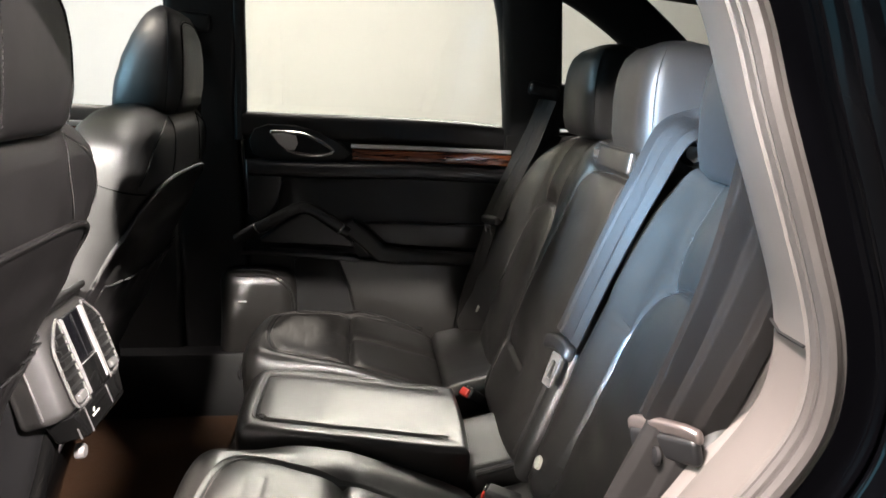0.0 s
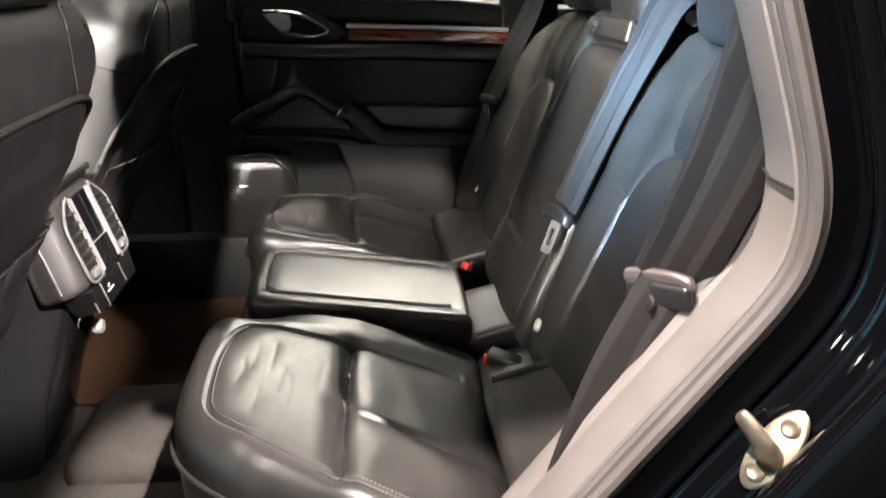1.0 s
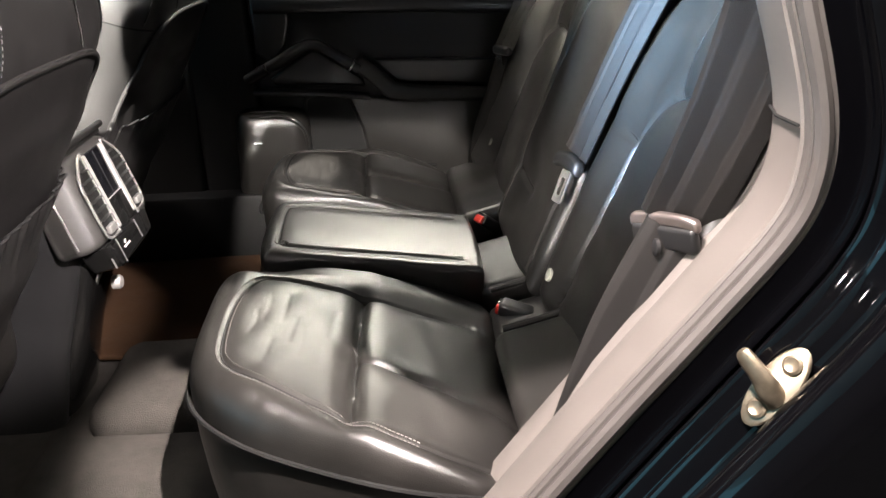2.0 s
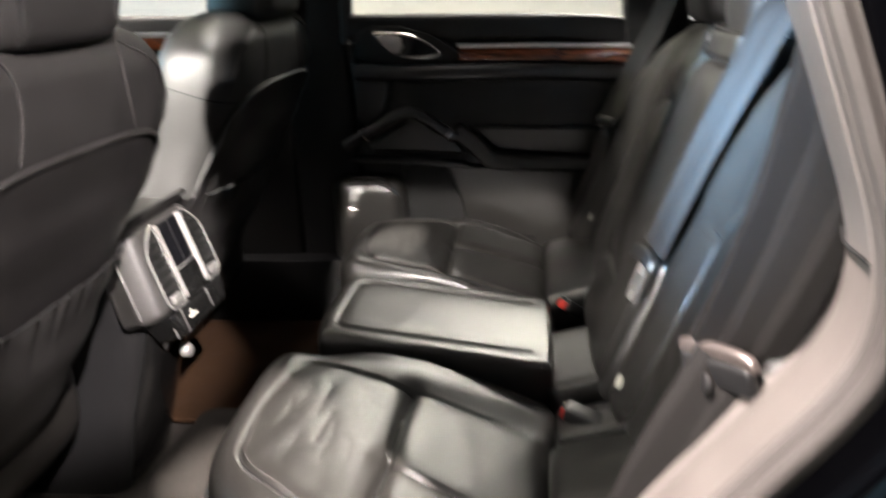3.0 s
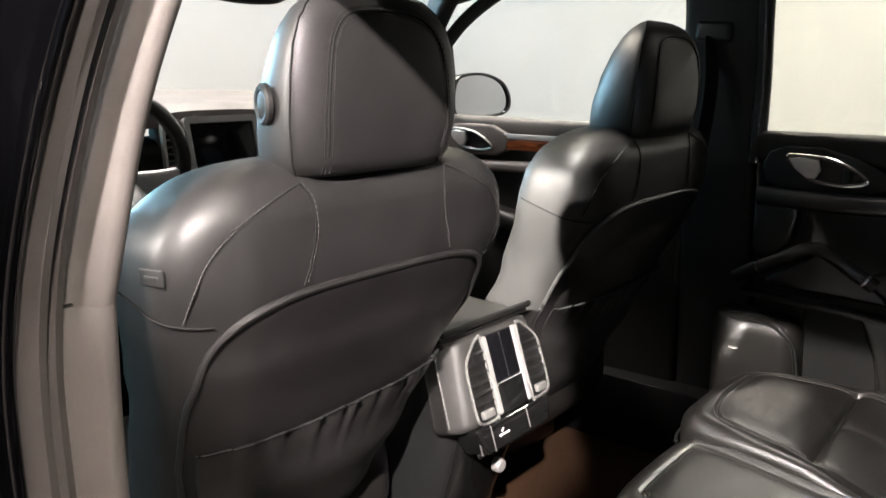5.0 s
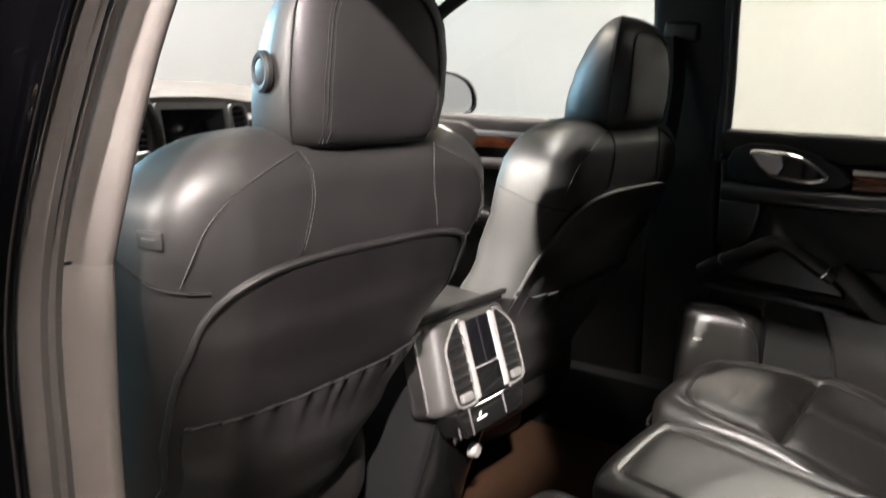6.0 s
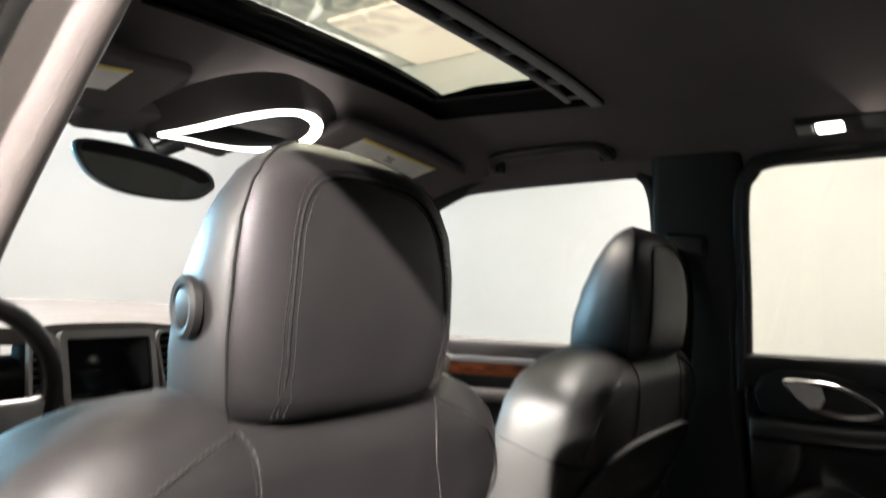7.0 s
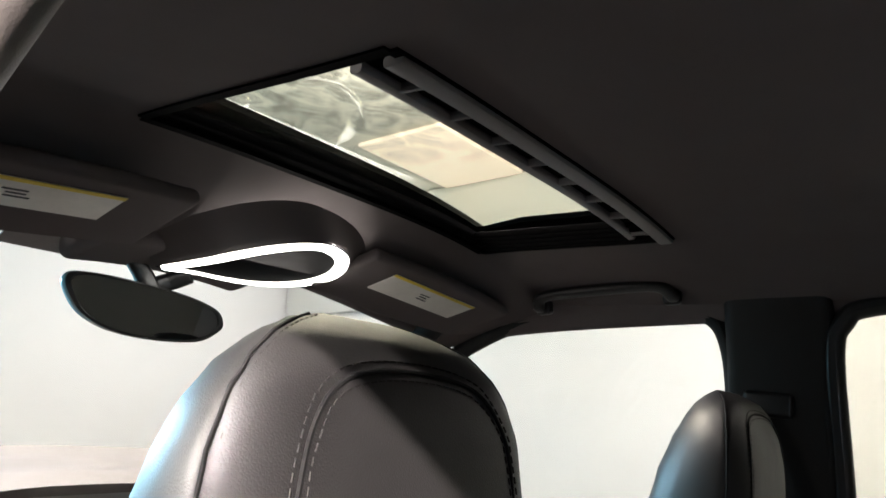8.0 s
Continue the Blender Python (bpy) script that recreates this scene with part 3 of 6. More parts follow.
tagged(band, "grey dotted band along the top of the windscreen", "window band", kind="structure")

# ---------------------------------------------------------------- near side: door opening
# centre pillar
B_LINE = [(-0.770, 0.115, 0.50), (-0.772, 0.118, 0.90), (-0.765, 0.115, 1.11), (-0.738, 0.060, 1.30), (-0.692, 0.012, 1.46), (-0.645, -0.02, 1.60)]


def offset_line(pts, d):
    return [tuple(Vector(p) + Vector(d)) for p in pts]


b_pillar = thing("pillar_b_near", "grey trimmed centre pillar at the open rear door", "pillar", kind="structure")
low = [p for p in B_LINE if p[2] < 1.12]
high = B_LINE[2:]
for name, pts in (("trim_lower", low), ("trim_upper", high)):
    part(name, sweep(spline(offset_line(pts, (0.02, 0.0, 0)), 6), rrect(0.060, 0.034, 0.014, 3), (0.55, 0.83, 0)), GREYTRIM, b_pillar)
part("joint", sweep([(-0.800, 0.096, 1.111), (-0.72, 0.112, 1.109)], circle(0.0016, 6), (0, 1, 0)), SEAM, b_pillar)
part("seal", sweep(spline(offset_line(B_LINE, (-0.022, -0.022, 0)), 6), circle(0.012, 8, 1.2, 0.9), (0.55, 0.83, 0)), RUBBER, b_pillar, "grey rubber door seal")
part("seal", sweep(spline(offset_line(B_LINE, (-0.045, -0.040, 0)), 6), circle(0.011, 8, 1.5, 0.9), (0.55, 0.83, 0)), RUBBER, b_pillar, "grey rubber door seal")
part("door_flange", sweep(spline(offset_line(B_LINE, (-0.095, -0.045, 0)), 6), rrect(0.075, 0.03, 0.012, 3), (0.3, 0.95, 0)), PAINT, b_pillar, "glossy black painted pillar flange")
part("outer_skin", sweep(spline(offset_line(B_LINE, (-0.150, -0.02, 0)), 6), rrect(0.05, 0.06, 0.02, 3), (0.9, 0.4, 0)), PAINT, b_pillar, "glossy black painted pillar skin")

# rear edge of the opening: grey trim, two seals and the painted flange
C_LINE = [(-0.640, -0.420, 1.62), (-0.672, -0.500, 1.53), (-0.700, -0.560, 1.44), (-0.722, -0.607, 1.339), (-0.731, -0.634, 1.254), (-0.733, -0.669, 1.162), (-0.733, -0.699, 1.075), (-0.733, -0.704, 1.015), (-0.733, -0.687, 0.966), (-0.733, -0.631, 0.890),
          (-0.733, -0.555, 0.792), (-0.733, -0.490, 0.706), (-0.733, -0.400, 0.585), (-0.733, -0.300, 0.45)]
# direction pointing out of the opening, rearward or down, along the line
C_OUT = [(0, -0.65, 0.76), (0, -0.78, 0.62), (0, -0.86, 0.50), (0, -0.93, 0.36), (0, -0.94, 0.34), (0, -0.94, 0.34), (0, -0.98, 0.18), (0, -0.98, -0.15), (0, -0.87, -0.48), (0, -0.80, -0.60), (0, -0.80, -0.60), (0, -0.80, -0.60), (0, -0.80, -0.60), (0, -0.80, -0.60)]
c_pts = spline(C_LINE, 8)
c_out = [v.normalized() for v in spline(C_OUT, 8)]


def c_band(profile, start=0):
    """A profile of (x outwards of the car, distance out of the opening) along the rear edge."""
    rings = []
    for p, o in zip(c_pts[start:], c_out[start:]):
        rings.append([p + Vector((-a, 0, 0)) + o * b for a, b in profile])
    return loft(rings)


opening = thing("door_opening_near", "grey trimmed rear door opening with rubber seals", "door opening", kind="structure")
part("trim", c_band([(-0.078, 0.03), (-0.074, 0.012), (-0.04, 0.0), (-0.002, 0.002), (0.004, 0.012), (-0.002, 0.03), (-0.03, 0.045), (-0.078, 0.05)]), GREYTRIM, opening, "grey plastic opening trim")
# black band laid where only shade lies between the two trims
part("gap", c_band([(-0.080, 0.040), (-0.094, 0.040), (-0.094, 0.055), (-0.080, 0.055)], 46), BLACK, opening, "black strip for the shade behind the opening trim")
part("gap_lip", c_band([(x - 0.088, y + 0.030) for x, y in circle(0.0022, 6)], 46), RUBBER, opening, "thin rubber lip")
part("inner_trim", c_band([(-0.094, 0.050), (-0.096, 0.030), (-0.108, 0.024), (-0.140, 0.030), (-0.165, 0.050), (-0.165, 0.070), (-0.094, 0.070)], 47), GREYTRIM, opening, "pale grey plastic quarter trim")
part("seal", c_band([(x + 0.008, y + 0.008) for x, y in circle(0.007, 8)]), RUBBER, opening, "grey rubber door seal")
part("seal", c_band([(x + 0.022, y + 0.010) for x, y in circle(0.008, 8, 1.1, 1.0)]), RUBBER, opening, "grey rubber door seal lip")
part("seal_carrier", c_band([(0.0, 0.014), (0.026, 0.014), (0.026, 0.045), (0.0, 0.045)]), RUBBER, opening)
jamb = [(0.028, 0.020), (0.033, 0.044), (0.048, 0.054), (0.058, 0.042), (0.066, 0.033), (0.074, 0.039), (0.083, 0.048), (0.093, 0.037), (0.101, 0.029), (0.110, 0.036), (0.120, 0.046), (0.132, 0.035), (0.146, 0.028), (0.164, 0.034), (0.178, 0.056), (0.184, 0.10)]
jamb = [(p.x, p.y) for p in spline([(a, b, 0) for a, b in jamb], 4)]
part("jamb", c_band(jamb + [(0.188, 0.42), (0.150, 0.42), (0.150, 0.10), (0.028, 0.080)]), PAINT, opening, "glossy black painted door jamb with rounded ridges")
part("bead", c_band([(x + 0.040, y + 0.046) for x, y in circle(0.004, 6)]), PAINT, opening)
k = 6 * 8 + 2
joint = [c_pts[k] + Vector((0.075, 0, 0)) + c_out[k] * 0.010, c_pts[k] + Vector((0.04, 0, 0)) - c_out[k] * 0.0012, c_pts[k] - c_out[k] * 0.0008]
inner_joint = [c_pts[k - 3] + Vector((dx, 0, 0)) + c_out[k - 3] * db for dx, db in ((0.096, 0.0285), (0.108, 0.0225), (0.140, 0.0285), (0.163, 0.048))]
part("joint", tube(inner_joint, 0.0018, 6), SEAM, opening)
part("joint", tube(joint, 0.0016, 6), SEAM, opening)

# inner rear quarter trim between the opening and the seat
bm = sheet(lambda u, v: (-0.655 - 0.02 * math.sin(math.pi * v), -0.700 - 0.42 * u - 0.06 * v * (1 - u), 0.55 + 0.66 * v), spread(0, 1, 6), spread(0, 1, 10), (-0.02, 0, 0))
tagged(part("quarter_trim_near", bm, GREYTRIM), "grey plastic quarter trim beside the rear seat", "trim", kind="structure")
bm = sheet(lambda u, v: (-0.73 + 0.08 * v, -0.72 - 0.9 * u, 1.18 + 0.44 * v), spread(0, 1, 6), spread(0, 1, 8), (-0.02, 0, 0))
tagged(part("pillar_c_near", bm, DARKTRIM), "dark trimmed rear pillar above the seat", "pillar", kind="structure")
bm = sheet(lambda u, v: (0.735 - 0.02 * v, -0.70 - 0.56 * u, 0.50 + 0.64 * v), spread(0, 1, 6), spread(0, 1, 8), (0.02, 0, 0))
tagged(part("quarter_trim_far", bm, SOFT), "black quarter trim beside the far seat", "trim", kind="structure")
plain("body_quarter", (0.03, 1.6, 0.85), (-0.965, -1.72, 0.80), PAINT, "black painted rear quarter panel", "car body")


# ---------------------------------------------------------------- front seats
def front_seat(cx, label, button, pocket_fill):
    seat = thing("front_seat", label, "car seat", pose(cx, 0, 0), group="front seats")
    back = Shell([(0.55, 0.165), (0.70, 0.192), (0.80, 0.213), (0.90, 0.236), (1.00, 0.259), (1.07, 0.277), (1.12, 0.283), (1.15, 0.278), (1.17, 0.266), (1.19, 0.247), (1.205, 0.224), (1.215, 0.198), (1.221, 0.165), (1.224, 0.13), (1.2255, 0.08)],
                 [(0.55, 0.34), (0.70, 0.252), (0.80, 0.196), (0.90, 0.144), (1.00, 0.096), (1.10, 0.060), (1.17, 0.057), (1.20, 0.067), (1.213, 0.082), (1.221, 0.100), (1.2255, 0.125)],
                 [(0.55, 0.62), (0.70, 0.50), (0.81, 0.42), (0.95, 0.325), (1.07, 0.262), (1.14, 0.238), (1.18, 0.222), (1.205, 0.200), (1.219, 0.178), (1.2255, 0.155)],
                 [(0.55, 2.9), (0.90, 3.3), (1.03, 4.0), (1.10, 4.6), (1.30, 4.6)])
    zs = [0.55 + 0.035 * i for i in range(17)] + [1.135, 1.150, 1.163, 1.175, 1.186, 1.196, 1.204, 1.210, 1.215, 1.219, 1.222, 1.224, 1.2255]
    shell = part("backrest", back.skin(zs, 56), LEATHER_BACK, seat)
    # hard rear panel inside a piped edge
    top, low_z = 1.081, 0.95

    def outline(z):
        w = lerp_table([(0.58, 0.160), (0.75, 0.192), (0.90, 0.225), (0.96, 0.234), (1.09, 0.236)], z)
        t = max(0.0, (z - low_z) / (top - low_z))
        return w * max(0.0, 1 - t ** 4) ** 0.25
    rows = spread(0.58, low_z, 10) + [low_z + (top - low_z) * math.sin(radians(a)) ** 0.6 for a in spread(0, 90, 26)][1:]
    bm = sheet(lambda u, z: back.on_rear(u * outline(z), z, 0.004 + 0.004 * (1 - abs(u) ** 6)), spread(-1, 1, 20), rows, (0, 0.010, 0))
    part("back_panel", bm, VINYL, seat, "smooth black vinyl rear panel")
    half = [(outline(z), z) for z in rows]
    edge = [(-x, z) for x, z in half] + [(x, z) for x, z in reversed(half)]
    part("piping", tube([back.on_rear(x, z, 0.006) for x, z in edge], 0.0045, 8, up=(0, 1, 0)), LEATHER_BACK, seat, "raised leather piping")
    # shoulder seams
    for s in (-1, 1):
        arc = spline([back.on_rear(s * x, z, 0.0008) for x, z in ((0.122, 1.199), (0.150, 1.189), (0.182, 1.176), (0.218, 1.155), (0.241, 1.130), (0.254, 1.100), (0.258, 1.074))], 8)
        part("seam", tube(arc, 0.0013, 6, up=(0, 1, 0)), SEAM, seat)
        part("stitching", merge(stitches([p + Vector((s * 0.003, -0.0006, -0.003)) for p in arc], 0.006, 0.0005), stitches([p + Vector((-s * 0.003, -0.0004, 0.003)) for p in arc], 0.006, 0.0005)), THREAD, seat)
        drop = spline([back.on_rear(s * x, z, 0.001) for x, z in ((0.122, 1.199), (0.113, 1.180), (0.111, 1.147), (0.119, 1.110), (0.126, 1.086))], 8)
        part("seam", tube(drop, 0.0011, 6, up=(0, 1, 0)), SEAM, seat)
        part("stitching", stitches([p + Vector((-s * 0.003, -0.001, 0)) for p in drop], 0.007, 0.0006), THREAD, seat)
        # seams of the side bolsters
        cross = [back.at_angle(270 + s * a, 1.056 + 0.00055 * (a - 44), 0.0008) for a in spread(44, 120, 20)]
        part("seam", tube(cross, 0.0013, 6), SEAM, seat)
    # gathered map pocket: short soft pleats under a scalloped elastic hem
    def pocket(u, v):
        z = 0.60 + v * (0.282 + 0.010 * u)
        x = u * (outline(z) - 0.012)
        turn = u * 34 + 1.6 * math.sin(u * 7) + 0.7 * math.sin(u * 23)
        wave = math.sin(turn) * v ** 11 + 0.25 * math.sin(turn * 0.5 + 1) * v ** 3
        z += 0.0035 * math.sin(turn) * v ** 11
        return back.on_rear(x, z, 0.010 + pocket_fill * math.sin(math.pi * min(1, v * 0.92)) * (1 - u * u) + 0.0042 * wave)
    part("map_pocket", sheet(pocket, spread(-1, 1, 120), [1 - (1 - k) ** 1.7 for k in spread(0, 1, 22)], (0, 0.004, 0)), LEATHER_BACK, seat, "gathered elastic map pocket")
    hem = [pocket(u, 1.0) + Vector((0, -0.001, 0.001)) for u in spread(-1, 1, 110)]
    part("pocket_hem", tube(hem, 0.0022, 6), SEAM, seat)
    # airbag tag on the outer bolster
    side = 205 if button < 0 else 335
    p, q = back.at_angle(side - 5, 1.118, 0.0015), back.at_angle(side + 5, 1.118, 0.0015)
    t = (q - p).normalized()
    up = (back.at_angle(side, 1.13, 0.0015) - back.at_angle(side, 1.106, 0.0015)).normalized()
    nn = t.cross(up).normalized()
    frame_m = Matrix((t, nn, nn.cross(t) * -1)).transposed().to_4x4()
    frame_m.translation = (p + q) / 2
    tag = part("side_tag", rbox((0.034, 0.003, 0.018), 0.0014, 1, 2, m=frame_m), SOFT, seat, "small black tag with raised unreadable lettering")
    part("tag_print", rbox((0.020, 0.0045, 0.004), 0.0008, 1, 1, m=frame_m), HARD, tag)
    # cushion and base
    part("seat_cushion", rbox((0.53, 0.52, 0.19), 0.07, 6, 4, lambda v: v + Vector((0, 0, 0.03 * (abs(v.x) / 0.26) ** 4)), pose(0, 0.56, 0.60)), LEATHER, seat)
    part("seat_base", rbox((0.42, 0.34, 0.14), 0.03, 2, 2, m=pose(0, 0.60, 0.45)), HARD, seat, "black plastic seat base")
    # headrest: a flat rear panel, slanted flanks and sides that narrow to the front
    hr = Padded([(1.200, 0.098), (1.202, 0.112), (1.207, 0.122), (1.220, 0.130), (1.26, 0.136), (1.31, 0.135), (1.345, 0.130), (1.370, 0.120), (1.388, 0.106), (1.402, 0.087), (1.413, 0.062), (1.419, 0.034)],
                [(1.200, 0.078), (1.202, 0.062), (1.207, 0.052), (1.220, 0.044), (1.26, 0.037), (1.31, 0.035), (1.35, 0.038), (1.38, 0.045), (1.40, 0.055), (1.408, 0.066), (1.415, 0.078), (1.419, 0.088)],
                [(1.200, 0.165), (1.202, 0.180), (1.207, 0.190), (1.220, 0.196), (1.26, 0.190), (1.31, 0.172), (1.35, 0.152), (1.38, 0.134), (1.40, 0.121), (1.408, 0.112), (1.415, 0.103), (1.419, 0.096)], 2.0)
    zs = [1.200, 1.2010, 1.2025, 1.205, 1.208, 1.213, 1.220, 1.235, 1.255, 1.275, 1.295, 1.315, 1.33, 1.345, 1.358, 1.37, 1.38, 1.388, 1.395, 1.401, 1.406, 1.410, 1.4135, 1.4165, 1.419]
    head = part("headrest", hr.skin(zs), LEATHER_BACK, seat, "tall padded black leather headrest")
    for s in (-1, 1):
        line = [hr.flank(s, z, 0.0004) for z in spread(1.206, 1.416, 30)]
        part("seam", tube(line, 0.0012, 6, up=(0, 1, 0)), SEAM, head)
        part("stitching", stitches([p + Vector((-s * 0.004, -0.002, 0)) for p in line], 0.0065, 0.0005), HEAD_THREAD, head)
    inner = [(-0.094, 1.207), (-0.097, 1.24), (-0.098, 1.275), (-0.091, 1.335), (-0.080, 1.362), (-0.062, 1.378), (-0.035, 1.385), (0, 1.387), (0.035, 1.385), (0.062, 1.378), (0.080, 1.362), (0.091, 1.335), (0.098, 1.275), (0.097, 1.24), (0.094, 1.207)]
    line = spline([hr.on_rear(x, z, 0.0006) for x, z in inner], 6)
    part("seam", tube(line, 0.0014, 6, up=(0, 1, 0)), SEAM, head)

    def beside(d, off):
        return [hr.on_rear(p.x * (1 + d / 0.098), p.z + d * max(0.0, (p.z - 1.33) / 0.055), off) for p in line]
    part("stitching", merge(stitches(beside(0.005, 0.0008), 0.0065, 0.0006), stitches(beside(-0.005, 0.0006), 0.0065, 0.0005)), HEAD_THREAD, head)
    for x in (-0.05, 0.05):
        part("post", tube([(x, 0.13, 1.17), (x, 0.13, 1.215)], 0.007, 10, up=(0, 1, 0)), CHROME, head)
    if button:
        c = hr.side(button, 1.285, 0.46) + Vector((button * 0.001, 0, 0))
        rim = [(math.cos(radians(a)), math.sin(radians(a))) for a in range(0, 360, 12)]
        prof = [(0.023, 0.0), (0.023, 0.005), (0.020, 0.0075), (0.016, 0.007), (0.014, 0.004), (0.013, 0.006), (0.010, 0.007)]
        rings = [[c + Vector((button * h, r * x + 0.35 * h, r * z)) + Vector((0.35 * -button * r * x, 0, 0)) for x, z in rim] for r, h in prof]
        part("adjuster_button", loft(rings), SOFT, head, "round black adjuster button with a raised rim")
    return seat


front_seat(-0.395, "black leather driver's seat with a gathered map pocket on its back", -1, 0.020)
front_seat(0.387, "black leather passenger seat with its side lit from the open door", 0, 0.012)


# ---------------------------------------------------------------- rear bench
def seg_dist(px, py, line):
    """Distance of many points from a polyline."""
    best = np.full(px.shape, 9.0)
    for (ax, ay), (bx, by) in zip(line, line[1:]):
        dx, dy = bx - ax, by - ay
        t = np.clip(((px - ax) * dx + (py - ay) * dy) / (dx * dx + dy * dy + 1e-12), 0, 1)
        best = np.minimum(best, np.hypot(px - ax - t * dx, py - ay - t * dy))
    return best


def flat_spline(pts, k=8, closed=False):
    return [(p.x, p.y) for p in spline([(a, b, 0) for a, b in pts], k, closed)]


class Upholstery:
    """A padded skin: an outline, a height over it, sewn grooves that draw it in, rolled edges and a skirt."""

    def __init__(self, outline, height, grooves, roll, skirt, taper=0.0, axis="z", rings=80, k=14, lift=1):
        self.edge = flat_spline(outline, k, True)
        self.height, self.roll, self.axis, self.lift = height, roll, axis, lift
        self.grooves = [(flat_spline(line, 6), d, w) for line, d, w in grooves]
        self.skirt, self.taper, self.rings = skirt, taper, rings

    def level(self, px, py):
        px, py = np.atleast_1d(np.asarray(px, float)), np.atleast_1d(np.asarray(py, float))
        z = self.height(px, py)
        d = seg_dist(px, py, self.edge + self.edge[:1])
        r = self.roll(px, py) if callable(self.roll) else self.roll
        e = np.clip(r - d, 0, r)
        z = z - (r - np.sqrt(np.maximum(r ** 2 - e ** 2, 0)))
        for line, depth, w in self.grooves:
            g = seg_dist(px, py, line)
            z = z - depth * np.exp(-(g / w) ** 2) - 0.75 * depth * np.exp(-(g / (4.5 * w)) ** 2)
        return z

    def place(self, a, b, h):
        return (a, b, h) if self.axis == "z" else (a, h, b)

    def at(self, a, b, off=0.0):
        return Vector(self.place(a, b, float(self.level(a, b)[0]) + off))

    def line(self, pts, off=0.001, k=8, shift=0.0):
        flat = flat_spline(pts, k)
        out = []
        for i, (a, b) in enumerate(flat):
            p, q = flat[max(0, i - 1)], flat[min(len(flat) - 1, i + 1)]
            l = math.hypot(q[0] - p[0], q[1] - p[1]) + 1e-9
            out.append(self.at(a - (q[1] - p[1]) / l * shift, b + (q[0] - p[0]) / l * shift, off))
        return out

    def skin(self):
        ea, eb = np.array([p[0] for p in self.edge]), np.array([p[1] for p in self.edge])
        ca, cb = ea.mean(), eb.mean()
        s = np.linspace(0.02, 1, self.rings)[:, None] ** 0.85
        pa, pb = ca + (ea - ca)[None, :] * s, cb + (eb - cb)[None, :] * s
        h = self.level(pa.ravel(), pb.ravel()).reshape(pa.shape)
        rings = [[self.place(*p) for p in zip(pa[i], pb[i], h[i])] for i in range(self.rings)]
        for f in (0.15, 0.4, 0.7, 1.0):
            q = 1 - self.taper * f * f
            rings.append([self.place(ca + (x - ca) * q, cb + (y - cb) * q, z - self.skirt * f) for x, y, z in zip(ea, eb, h[-1])])
        bm = loft(rings, caps=False)
        mid = bm.verts.new(self.place(ca, cb, float(self.level(ca, cb)[0])))
        bm.verts.ensure_lookup_table()
        n = len(self.edge)
        for i in range(n):
            bm.faces.new((mid, bm.verts[i], bm.verts[(i + 1) % n]))
        return bm


def step(v, a, b):
    """Smooth rise from 0 at a to 1 at b."""
    t = np.clip((v - a) / (b - a), 0, 1)
    return t * t * (3 - 2 * t)


def mirrored(pts, s):
    return [(-s * a, b) for a, b in pts]


RIM = [(-0.222, -0.50), (-0.208, -0.30), (-0.188, -0.165), (-0.205, -0.118), (-0.30, -0.098), (-0.42, -0.099), (-0.475, -0.114), (-0.512, -0.168), (-0.565, -0.262), (-0.602, -0.36), (-0.620, -0.49)]


